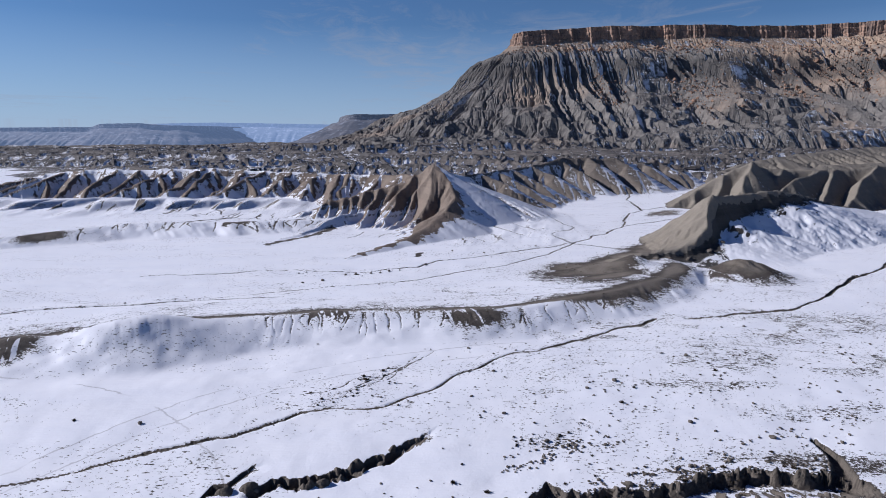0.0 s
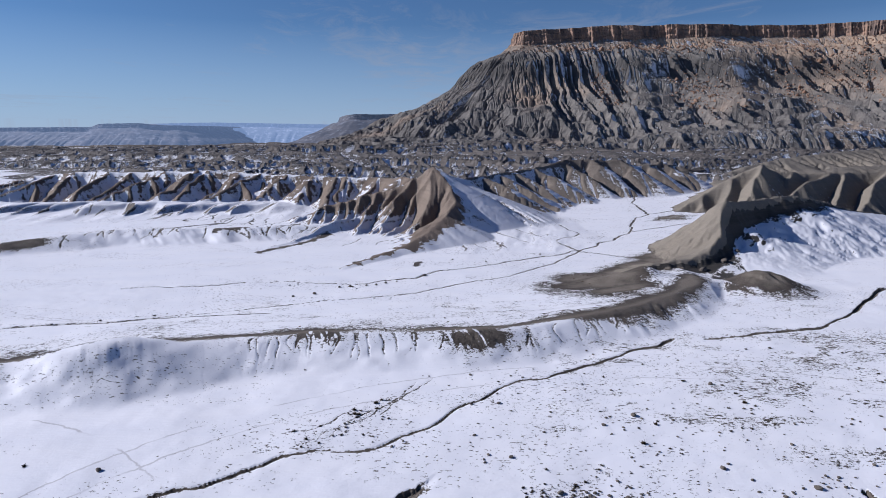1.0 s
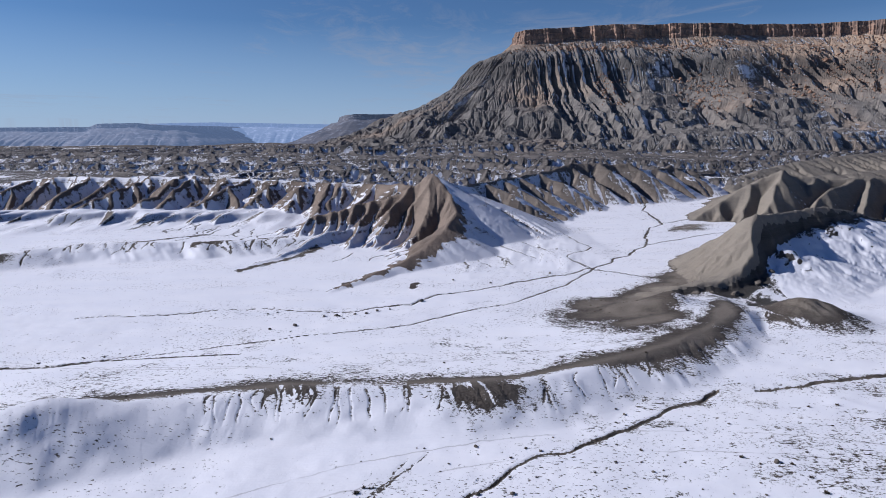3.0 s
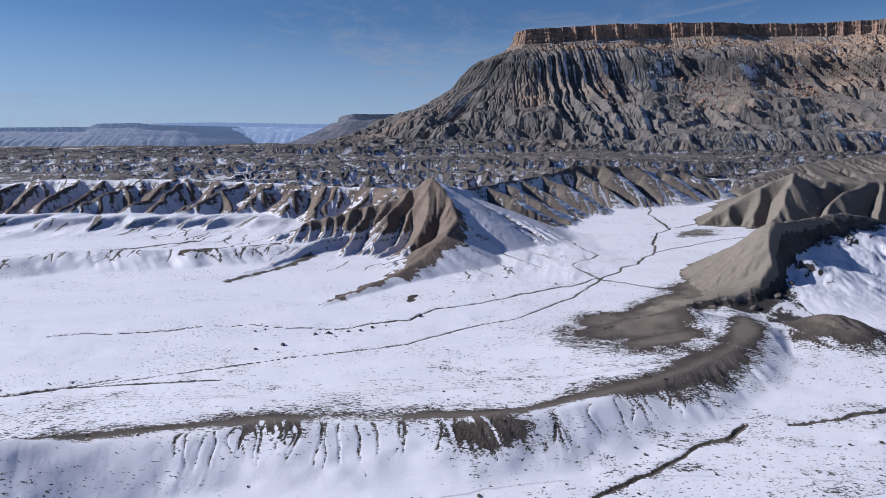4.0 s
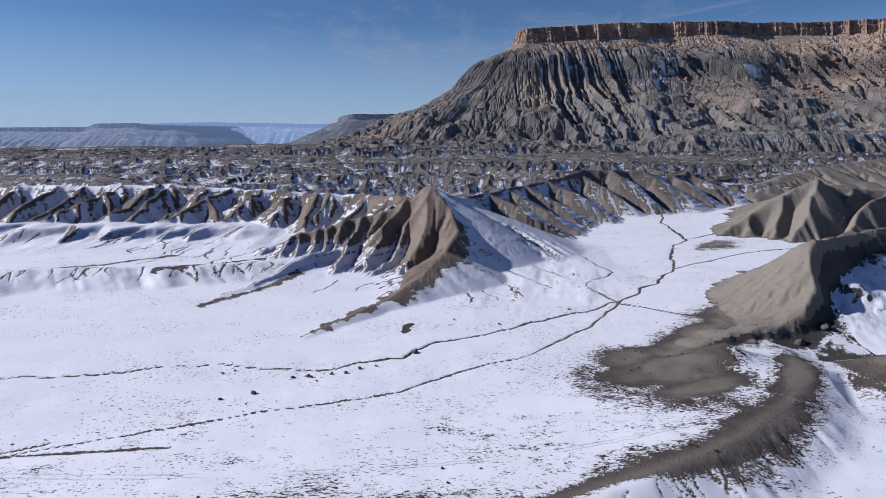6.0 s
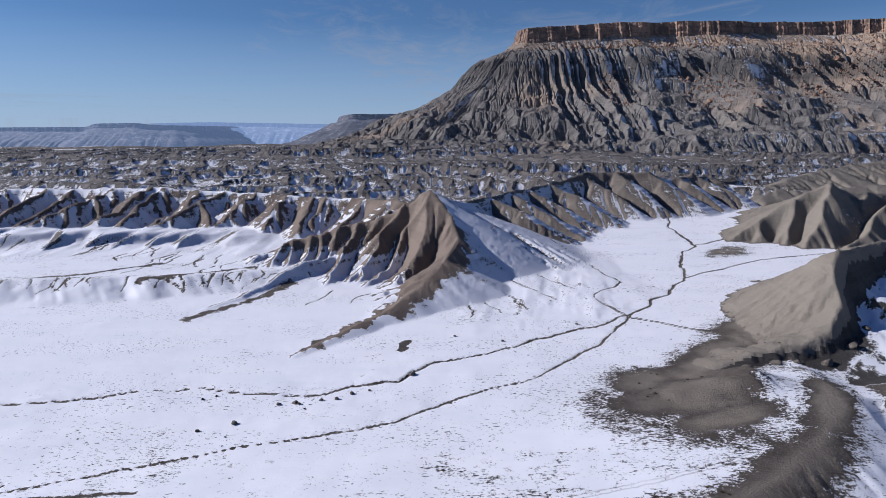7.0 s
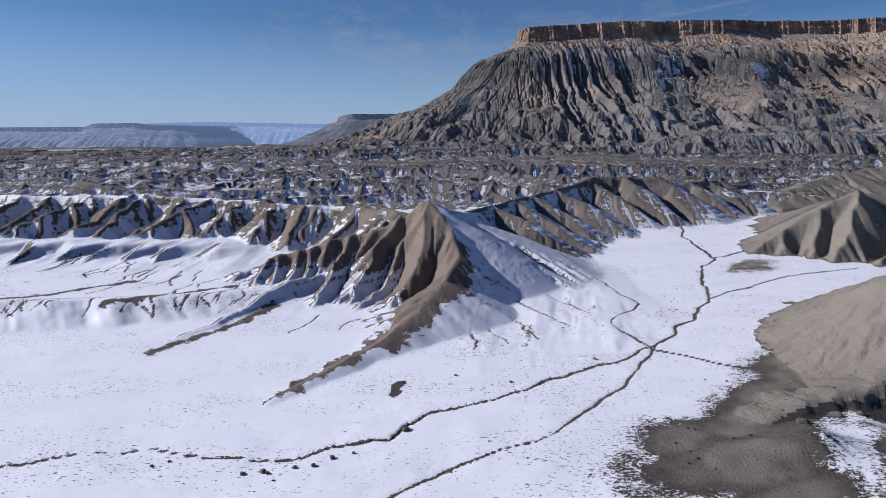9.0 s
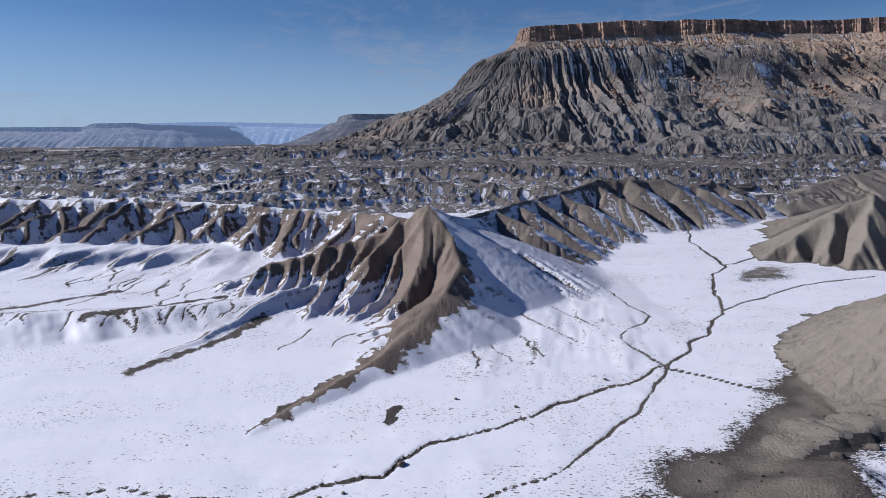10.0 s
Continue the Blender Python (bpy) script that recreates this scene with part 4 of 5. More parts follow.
for a in ((40, 166, 13, 8, 0.3, 0.95), (48, 171, 5, 5, 0.2, 0.9), (42, 157, 10, 4, 0.4, 0.55), (60, 186, 11, 4.5, 0.35, 1.0), (50, 182, 15, 6, 0.6, 0.95), (36, 176, 9, 5, 0.7, 0.6), (65, 199, 10, 7, 0.9, 0.85), (55, 191, 9, 5, 0.6, 0.8), (70, 207, 9, 6, 0.6, 0.9), (80, 162, 7.5, 6.5, 0.2, 1.0), (46, 142, 12, 3.0, 0.75, 1.0), (60, 161, 12, 3.4, 1.1, 1.0), (33, 133, 8, 2.2, 0.45, 0.9), (-21, 117, 4, 3, 0, 0.85, 1.0), (6, 117, 6.4, 3.4, 0, 0.85, 1.0), (-71.5, 99.5, 4.2, 3.2, 0.2, 0.95, 0.7), (-138, 215, 8, 3, 0.9, 1.0), (105, 300, 14, 6, 0.8, 0.6), (92, 190, 12, 8, 0.3, 0.7), (104, 204, 14, 6, 0.6, 0.55)):
    bare_patch(*a)
SNOWY -= HALO * (OWN == 0)
# the bare tongue at the foot of the brown hill, and the toes beside it
for line, wide in (([(2, 262), (3, 250), (0, 240)], 4.6), ([(0, 240), (-5, 228), (-13, 214.5)], 3.4), ([(-13, 214.5), (-20, 203)], 2.5), ([(-19, 203), (-26, 193)], 1.8), ([(-17, 205), (-26, 194.5)], 0.6), ([(-43, 246), (-50, 229), (-60, 213)], 1.4), ([(-60, 262), (-72, 248), (-84, 238)], 1.6), ([(-90, 268), (-106, 252), (-122, 241)], 1.2), ([(-7, 196), (-8, 190)], 0.8)):
    d = np.full(X.shape, 99.0)
    near = (Y > 175) & (Y < 300) & (np.abs(X) < 150)
    wx = X[near] + 5 * (fbm(X[near] / 9, Y[near] / 9, 3, 111) - 0.5)
    wy = Y[near] + 5 * (fbm(X[near] / 9, Y[near] / 9, 3, 112) - 0.5)
    for (ax, ay), (bx, by) in zip(line, line[1:]):
        u = np.clip(((wx - ax) * (bx - ax) + (wy - ay) * (by - ay)) / ((bx - ax) ** 2 + (by - ay) ** 2), 0, 1)
        d[near] = np.minimum(d[near], np.hypot(wx - ax - u * (bx - ax), wy - ay - u * (by - ay)))
    SNOWY -= (1.7 if line[0][0] > -15 else 1.2 if line[0][0] > -40 else 0.85) * (1 - smooth(0.1 * wide, 1.7 * wide, d + wide * (0.5 if wide > 4 else 1.0) * (1.6 * (RAG - 0.5) + 2.4 * (fbm((X + 0.55 * Y) / 2.2, (Y - 0.5 * X) / 9, 3, 113) - 0.5))))
# thin snow round the foreground gullies and over the eastern plain
gy = np.interp(X, [p[0] for p in GULLY_RIGHT], [p[1] for p in GULLY_RIGHT]) + 4
SNOWY -= 0.24 * np.exp(-((Y - gy - 0.5) / 2.2) ** 2) * smooth(10, 20, X) * smooth(58, 48, X) * (0.4 + 1.2 * patch + 0.6)
SNOWY -= np.where(OWN == 0, 0.24 * smooth(0.42, 0.62, fbm(X / 16, Y / 5, 4, 181)) * smooth(5, 35, X) * smooth(190, 120, Y), 0)
# the track on the cuesta's crest
fc = np.array(F_CREST)
cy_ = np.interp(X, fc[:, 0], fc[:, 1])
SNOWY -= np.where((X > -100) & (X < 45) & (OWN == 0), 0.7 * np.exp(-((Y - cy_ - 1.9 - 1.4 * smooth(-20, -50, X)) / 1.2) ** 2) * np.clip(2.2 * fbm(X / 9, Y / 9, 3, 5) - 0.25 + 0.4 * smooth(-10, 20, X), 0, 1.3), 0)
SNOWY -= np.where((X > -80) & (X < 60) & (OWN == 0), 0.24 * np.exp(-((Y - cy_ - 4.0) / 3.0) ** 2), 0)
TINT = np.maximum(TINT, np.where((X > -75) & (X < 60), np.exp(-((Y - cy_ - 1.0) / 1.6) ** 2), 0))


def mesh_of(name, verts, faces, attrs, mat, smooth_shade=True):
    me = bpy.data.meshes.new(name)
    me.vertices.add(len(verts))
    me.vertices.foreach_set("co", np.ascontiguousarray(verts, np.float32).ravel())
    me.loops.add(faces.size)
    me.loops.foreach_set("vertex_index", np.ascontiguousarray(faces, np.int32).ravel())
    me.polygons.add(len(faces))
    me.polygons.foreach_set("loop_start", np.arange(0, faces.size, faces.shape[1], dtype=np.int32))
    me.update(calc_edges=True)
    me.polygons.foreach_set("use_smooth", np.full(len(faces), smooth_shade))
    for key, val in attrs.items():
        me.attributes.new(key, "FLOAT", "POINT").data.foreach_set("value", np.ascontiguousarray(val, np.float32).ravel())
    me.materials.append(mat)
    me.validate()
    return me


V = np.stack([X, Y, Z], -1).reshape(-1, 3)
NR, NCOL = X.shape
idx = np.arange(NR * NCOL).reshape(NR, NCOL)
FACES = np.stack([idx[:-1, :-1], idx[:-1, 1:], idx[1:, 1:], idx[1:, :-1]], -1).reshape(-1, 4)
FOWN = OWN[:-1, :-1].ravel()
SN, TI = SNOWY.ravel(), TINT.ravel()


def piece(name, groups, mat, label, category, kind="", group="", split=None, names=()):
    """The faces of some groups as one thing, or as a thing with parts; split gives each face's part."""
    f = FACES[np.isin(FOWN, groups)]
    if not len(f):
        return None
    keys = np.zeros(len(f), int) if split is None else split(V[f].mean(1))
    root = None if split is None else tagged(new(name), label, category, group, kind)
    for n in np.unique(keys):
        ff = f[keys == n]
        if root and len(ff) < 60:
            continue
        used, inv = np.unique(ff, return_inverse=True)
        title = name if root is None else names[min(n, len(names) - 1)]
        ob = new(title, mesh_of(title, V[used], inv.reshape(ff.shape), {"snow": SN[used], "tint": TI[used]}, mat[min(n, len(mat) - 1)] if isinstance(mat, tuple) else mat, kind != "stuff"))
        if root is None:
            return tagged(ob, label, category, group, kind)
        ob.parent = root
    return root


def by_axis(axes):
    """Sorts faces to the spur whose axis runs nearest."""
    def split(c):
        best, out = np.full(len(c), 1e9), np.zeros(len(c), int)
        for n, (ax, ay, bx, by) in enumerate(axes):
            dx, dy = bx - ax, by - ay
            u = np.clip(((c[:, 0] - ax) * dx + (c[:, 1] - ay) * dy) / (dx * dx + dy * dy), 0, 1)
            d = np.hypot(c[:, 0] - ax - u * dx, c[:, 1] - ay - u * dy)
            out = np.where(d < best, n, out)
            best = np.minimum(best, d)
        return out
    return split


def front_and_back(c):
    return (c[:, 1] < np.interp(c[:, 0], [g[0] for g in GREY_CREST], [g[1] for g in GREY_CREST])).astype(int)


HILL_AXES = [(-4, 288, 4, 262), (4, 262, 1, 243), (1, 243, -29, 188), (-14, 289, -58, 276), (-11, 278, -23, 243), (-21, 278, -27, 250), (-29, 276, -34, 245), (-35, 270, -59, 219)]
HILL_PARTS = ("summit_face", "edge", "tongue", "left_arm", "rib", "rib", "rib", "spur")
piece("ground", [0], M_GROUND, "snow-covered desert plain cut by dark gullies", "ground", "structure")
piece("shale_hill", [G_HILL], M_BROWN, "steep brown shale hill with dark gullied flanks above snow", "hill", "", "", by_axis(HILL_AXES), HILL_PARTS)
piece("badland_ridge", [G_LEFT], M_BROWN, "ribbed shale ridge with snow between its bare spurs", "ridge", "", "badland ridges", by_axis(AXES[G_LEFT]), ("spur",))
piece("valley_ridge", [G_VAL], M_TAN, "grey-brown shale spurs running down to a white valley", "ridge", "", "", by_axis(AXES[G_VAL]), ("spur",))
piece("grey_ridge", [G_RIDGE], (M_GREY, M_SHADED), "smooth grey clay ridge with a broken front darkened by painted shade", "ridge", "", "", front_and_back, ("back_slope", "broken_front"))
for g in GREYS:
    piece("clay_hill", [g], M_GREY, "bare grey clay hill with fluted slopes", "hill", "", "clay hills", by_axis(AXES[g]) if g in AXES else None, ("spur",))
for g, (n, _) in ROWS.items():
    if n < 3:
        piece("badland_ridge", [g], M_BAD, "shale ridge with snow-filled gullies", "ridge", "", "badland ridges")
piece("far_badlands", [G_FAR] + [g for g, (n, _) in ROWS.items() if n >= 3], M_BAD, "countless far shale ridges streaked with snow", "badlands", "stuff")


# ---- mesas ----
def along(pts, step):
    p = np.array(pts, float)
    cum = np.concatenate([[0], np.cumsum(np.hypot(*np.diff(p[:, :2], axis=0).T))])
    s = np.arange(0, cum[-1], step)
    q = np.stack([np.interp(s, cum, p[:, k]) for k in range(3)], 1)
    return s, q


def blur(a, n):
    k = np.ones(n) / n
    pad = np.concatenate([np.repeat(a[:1], n, 0), a, np.repeat(a[-1:], n, 0)])
    return np.stack([np.convolve(pad[:, j], k, "same") for j in range(a.shape[1])], 1)[n:-n]


def mesa(name, rim, drops, dists, cliff, step, label, scale, talus, rock, cap_mat, back, seed, wide=False):
    """A table mountain: a snowy cap, a columned cliff and ribbed shale slopes."""
    root = tagged(new(name), label, "mesa")
    s, q = along(rim, step)
    q = blur(q, 9)
    tan = np.gradient(q[:, :2], axis=0)
    nrm = np.stack([tan[:, 1], -tan[:, 0]], 1)
    nrm /= np.linalg.norm(nrm, axis=1)[:, None]
    nlow = blur(nrm, max(3, int(110 * scale / step)))
    nlow /= np.linalg.norm(nlow, axis=1)[:, None]
    # cliff
    L = 18
    v = np.linspace(0, 1, L)
    col = 5 * scale * ridged1(s / (47 * scale), seed) + 11 * scale * (np.abs(fbm(s / (11 * scale), s * 0, 4, seed + 1, 0.7) - 0.5) * 2 - 0.3) + 16 * scale * (fbm(s / (90 * scale), s * 0, 2, seed + 9) - 0.5)
    if not wide:
        col = 0.5 * col
    topz = q[:, 2] + 5 * scale * (fbm(s / (45 * scale), s * 0, 3, seed + 2) - 0.5)
    hcl = cliff * (0.8 + 0.45 * fbm(s / (60 * scale), s * 0 + 5, 3, seed + 3))
    out = col[:, None] * (0.6 + 0.4 * v) + scale * (2.5 * (v > 0.28) + 3.0 * (v > 0.62) + 7.0 * v) + 6.5 * scale * (fbm(s[:, None] / (9 * scale) + 0 * v, v * 4 + 0 * s[:, None], 4, seed + 4, 0.65) - 0.5)
    cx = q[:, 0:1] + nrm[:, 0:1] * out
    cy = q[:, 1:2] + nrm[:, 1:2] * out
    cz = topz[:, None] - hcl[:, None] * 1.12 * v[None, :]
    gi = np.arange(len(s) * L).reshape(len(s), L)
    gf = np.stack([gi[:-1, :-1], gi[:-1, 1:], gi[1:, 1:], gi[1:, :-1]], -1).reshape(-1, 4)
    ob = new("cliff", mesh_of("cliff", np.stack([cx, cy, cz], -1).reshape(-1, 3), gf, {}, rock, False))
    ob.parent = root
    tagged(ob, "orange-brown sandstone cliff with vertical cracks")
    # cap
    cv = np.concatenate([np.stack([cx[:, 0], cy[:, 0], topz], 1), np.stack([q[:, 0] + back[0], q[:, 1] + back[1], topz * 0 + q[:, 2].mean() - 3], 1)])
    n = len(s)
    a = np.arange(n - 1)
    ob = new("cap", mesh_of("cap", cv, np.stack([a, a + 1, a + 1 + n, a + n], 1), {}, cap_mat))
    ob.parent = root
    if wide:
        return root
    # slopes
    dstep = 2.0 * max(scale, step / 2.0)
    dm = np.arange(0, dists[-1], dstep)
    prof = np.interp(dm, dists, drops)
    dd, ss = np.meshgrid(dm, s)
    f = dd / dists[-1]
    big = ridged1(ss / (86 * scale) + 0.5 * (fbm(ss / (200 * scale), dd / (160 * scale), 2, seed + 5) - 0.5), seed + 6)
    med = ridged1(ss / (34 * scale) + 0.6 * (fbm(ss / (60 * scale), dd / (70 * scale), 2, seed + 7) - 0.5), seed + 8)
    rise = smooth(0.02, 0.22, f)
    h = 0.25 * scale * (rise * (9 * big * (0.3 + smooth(0.15, 0.5, f)) + 7 * med * (0.4 + 0.6 * smooth(0.1, 0.5, f))) + (2 + 14 * rise) * (fbm(ss / (20 * scale), dd / (34 * scale), 5, seed + 12, 0.62) - 0.5))
    h = h + prof[None, :]

    def hard(zz):
        w = zz / (scale * 100.0) + 0.06 * (fbm(ss / (50 * scale), dd / (50 * scale), 2, seed + 15) - 0.5)
        return 0.25 + 0.75 * np.clip(np.abs(w + 0.98) / 0.10, 0, 1) * np.clip(np.abs(w + 0.62) / 0.05, 0, 1)

    h, area = erode(h, h * 0 - 400, step, 12, 0.04, 0.85 + 0.75 * smooth(0.10, 0.16, f) * smooth(0.55, 0.40, f), hard)
    h = h - prof[None, :]
    blend = smooth(0.0, 0.35, f)
    nx = nrm[:, 0:1] * (1 - blend) + nlow[:, 0:1] * blend
    ny = nrm[:, 1:2] * (1 - blend) + nlow[:, 1:2] * blend
    tx = q[:, 0:1] + nx * (dd + 4 * scale)
    ty = q[:, 1:2] + ny * (dd + 4 * scale)
    tz = q[:, 2:3] - 0.84 * hcl[:, None] + 18 * scale * smooth(0.05, 0.15, f) * smooth(0.75, 0.5, f) + (prof - drops[0])[None, :] * ((q[:, 2:3] - cliff) / (q[:, 2:3].mean() - cliff)) + h
    gx = np.gradient(tz, axis=0) / step
    gd = np.gradient(tz, dm, axis=1)
    # slope in the plan's own axes
    tt = np.stack([-nrm[:, 1], nrm[:, 0]], 1)
    zx_ = gx * tt[:, 0:1] + gd * nrm[:, 0:1]
    zy_ = gx * tt[:, 1:2] + gd * nrm[:, 1:2]
    li = -zx_ * MELT.x - zy_ * MELT.y
    sn = 0.04 - 0.45 * li + 0.8 * (fbm(ss / (40 * scale), dd / (60 * scale), 4, seed + 13) - 0.5) - 0.14 * np.hypot(zx_, zy_) + 0.18 * smooth(0.45, 0.9, f)
    ti = np.clip(1.3 * smooth(0.3, 0.02, f) + 2.2 * (fbm(ss / (70 * scale), dd / (110 * scale), 4, seed + 14) - 0.55), 0, 1)
    gi = np.arange(tx.size).reshape(tx.shape)
    gf = np.stack([gi[:-1, :-1], gi[:-1, 1:], gi[1:, 1:], gi[1:, :-1]], -1).reshape(-1, 4)
    ob = new("slope", mesh_of("slope", np.stack([tx, ty, tz], -1).reshape(-1, 3), gf, {"snow": sn, "tint": ti}, talus))
    ob.parent = root
    tagged(ob, "grey gullied shale slope with thin snow streaks")
    return root


DROPS = [-27, -38, -64, -84, -99, -146, -178, -208, -238, -254, -325]
DISTS = [0, 20, 50, 80, 99, 144, 200, 265, 345, 435, 545]
RIM = [(330, 2100, 262), (215, 1700, 262), (162, 1540, 262), (160, 1500, 262), (180, 1484, 264), (260, 1492, 271), (400, 1500, 279), (480, 1516, 281), (600, 1500, 283), (700, 1526, 284), (850, 1520, 284), (950, 1490, 285), (1010, 1445, 287), (1150, 1400, 289), (1450, 1330, 291)]
MESA = mesa("mesa", RIM, DROPS, DISTS, 36, 1.6, "huge flat-topped mesa with orange cliff rim and grey gullied slopes", 1.0, M_TALUS, M_CLIFF, M_CAP, (300, 900), 200, True)

# slopes of the great mesa, worn by rain
MS = 1.8
MX, MY = np.meshgrid(np.arange(-330, 1240, MS), np.arange(940, 1720, MS))
md, mz, inside = np.full(MX.shape, 1e9), np.zeros(MX.shape), np.zeros(MX.shape, bool)
ms = np.zeros(MX.shape)
run = 0.0
for (ax, ay, az), (bx, by, bz) in zip(RIM, RIM[1:]):
    dx, dy = bx - ax, by - ay
    u = np.clip(((MX - ax) * dx + (MY - ay) * dy) / (dx * dx + dy * dy), 0, 1)
    d = np.hypot(MX - ax - u * dx, MY - ay - u * dy)
    m = d < md - 1e-6
    md, mz, ms = np.where(m, d, md), np.where(m, az + (bz - az) * u, mz), np.where(m, run + u * math.hypot(dx, dy), ms)
    inside = np.where(m, ((MY - ay) * dx - (MX - ax) * dy) > 0, inside)
    run += math.hypot(dx, dy)
md = np.where(inside, -md, md)
wob = md + 46 * smooth(10, 60, md) * (fbm(MX / 75, MY / 75, 4, 131) - 0.5)
prof = np.interp(np.maximum(wob, 0), DISTS, DROPS) + 12 * smooth(25, 75, wob) * smooth(380, 260, wob)
rise = smooth(18, 90, md)
lean = ms - 0.7 * smooth(820, 1000, ms) * np.maximum(md, 0)
bend = 1.1 * (fbm(MX / 110, MY / 110, 3, 140) - 0.5) + 0.25 * (fbm(MX / 25, MY / 25, 2, 147) - 0.5)
upper = smooth(15, 45, md) * smooth(112, 84, wob)
buttress = smooth(78, 116, wob) * smooth(240, 150, wob)
lower = smooth(150, 220, wob) * smooth(430, 330, wob)
big_rib, rib, thin_rib = ridged1(lean / 58 + bend, 142), ridged1(lean / 23 + 1.6 * bend, 141), ridged1(lean / 9.5 + 2.2 * bend, 146)
rough = 4 * rise * (fbm(MX / 13, MY / 15, 4, 132, 0.65) - 0.5)
rough += upper * (3.5 * big_rib + 2.2 * rib + 1.3 * thin_rib)
rough += buttress * (11 * big_rib + 8 * rib + 2.6 * thin_rib)
rough += lower * (8 * ridged1(lean / 47 + bend, 143) + 6 * ridged1(lean / 19 + 1.8 * bend, 148) + 2.0 * thin_rib)
rough += smooth(60, 130, wob) * smooth(400, 280, wob) * smooth(820, 960, ms) * 9 * ridged1(lean / 66 + bend, 145)
rough += smooth(220, 290, md) * smooth(520, 430, md) * 21 * (0.62 - 2.4 * np.abs(fbm(MX / 58, MY / 58, 4, 144, 0.55) - 0.5))
mh = mz + 3 + prof + rough
mh = np.where(md < 4, np.minimum(mh, mz - 22), mh)


def beds(zz):
    w = (zz - mz) / 100.0 + 0.10 * (fbm(MX / 60, MY / 60, 3, 135) - 0.5)
    return 0.22 + 0.78 * np.clip(np.abs(w + 0.98) / 0.10, 0, 1) * np.clip(np.abs(w + 0.60) / 0.06, 0, 1)


mh, marea = erode(mh, mh * 0 - 60, MS, 13, 0.022, 1.0 + 0.9 * smooth(70, 95, md) * smooth(190, 140, md) + 0.2 * smooth(180, 240, md), beds)
mh += 1.8 * (fbm(MX / 6, MY / 6, 3, 136, 0.6) - 0.5) * smooth(15, 45, md)
gy, gx = np.gradient(mh, MS)
li = -gx * MELT.x - gy * MELT.y
streak = fbm(lean / 5, md / 30, 4, 137)
msn = 0.05 - 0.25 * smooth(720, 600, ms) - 0.5 * li + 0.9 * (streak - 0.5) + 0.5 * (fbm(MX / 120, MY / 120, 3, 138) - 0.5) - 0.12 * np.hypot(gx, gy) + 0.1 * smooth(95, 50, md) + 0.1 * smooth(300, 430, md)
mti = np.clip(0.9 * smooth(70, 20, md) + 1.9 * (fbm(MX / 90, MY / 90, 4, 139) - 0.5) + 0.6 * smooth(450, 950, MX) * smooth(330, 80, md), 0, 1)
mi = np.arange(MX.size).reshape(MX.shape)
mf = np.stack([mi[:-1, :-1], mi[:-1, 1:], mi[1:, 1:], mi[1:, :-1]], -1).reshape(-1, 4)
mf = mf[((md > 0) & (md < 560))[:-1, :-1].ravel()]
used, inv = np.unique(mf, return_inverse=True)
mv = np.stack([MX, MY, mh], -1).reshape(-1, 3)
slope = new("slope", mesh_of("slope", mv[used], inv.reshape(mf.shape), {"snow": msn.ravel()[used], "tint": mti.ravel()[used]}, M_TALUS, False))
slope.parent = MESA
tagged(slope, "grey gullied shale slope with thin snow streaks")

FAR_DROP = [-20, -28, -45, -70, -105, -150]
FAR_DIST = [0, 20, 60, 120, 220, 340]
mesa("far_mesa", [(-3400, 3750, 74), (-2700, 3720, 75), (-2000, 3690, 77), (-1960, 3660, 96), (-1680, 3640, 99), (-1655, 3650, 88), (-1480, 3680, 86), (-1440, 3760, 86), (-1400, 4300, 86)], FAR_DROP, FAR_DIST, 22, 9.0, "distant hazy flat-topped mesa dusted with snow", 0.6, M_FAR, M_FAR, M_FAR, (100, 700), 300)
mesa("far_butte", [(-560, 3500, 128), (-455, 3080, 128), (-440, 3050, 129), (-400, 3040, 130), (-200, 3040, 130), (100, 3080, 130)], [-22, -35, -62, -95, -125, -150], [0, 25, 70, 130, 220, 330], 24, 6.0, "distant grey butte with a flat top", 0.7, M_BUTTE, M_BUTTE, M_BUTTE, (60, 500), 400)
mesa("backdrop_mesa", [(-2100, 4420, 104), (-1650, 4400, 116), (-1300, 4400, 112), (-900, 4400, 104), (-500, 4420, 100)], FAR_DROP, FAR_DIST, 22, 14.0, "mesa on the horizon, pale blue with haze", 0.7, M_FARTHEST, M_FARTHEST, M_FARTHEST, (0, 200), 500)


# ---- tufts, shrubs and stones ----
def ground_at(x, y):
    """Height of the terrain sheet at a place."""
    r = np.clip(np.searchsorted(YR, y) - 1, 0, NR - 2)
    fy = (y - YR[r]) / (YR[r + 1] - YR[r])
    w = WR[r] * (1 - fy) + WR[r + 1] * fy
    c = np.clip(np.searchsorted(TC, x / w) - 1, 0, NCOL - 2)
    fx = (x / w - TC[c]) / (TC[c + 1] - TC[c])
    return (Z[r, c] * (1 - fx) + Z[r, c + 1] * fx) * (1 - fy) + (Z[r + 1, c] * (1 - fx) + Z[r + 1, c + 1] * fx) * fy


k = Mat("dry_brush")
M_BRUSH = k.done(k.mix(k.noise(3.0, 4, 0.6), (0.045, 0.036, 0.026), (0.13, 0.10, 0.065)), 0.95)
k = Mat("dark_stone")
M_STONE = k.done(k.mix(k.range(k.noise(1.4, 5, 0.65), 0.35, 0.65), (0.07, 0.06, 0.05), (0.19, 0.165, 0.135)), 0.93, k.bump(k.noise(4, 4), 0.6, 0.1))
k = Mat("red_rubble")
M_RUBBLE = k.done(k.mix(k.range(k.noise(0.08, 4, 0.6), 0.35, 0.65), (0.22, 0.13, 0.085), (0.38, 0.25, 0.17)), 0.93)


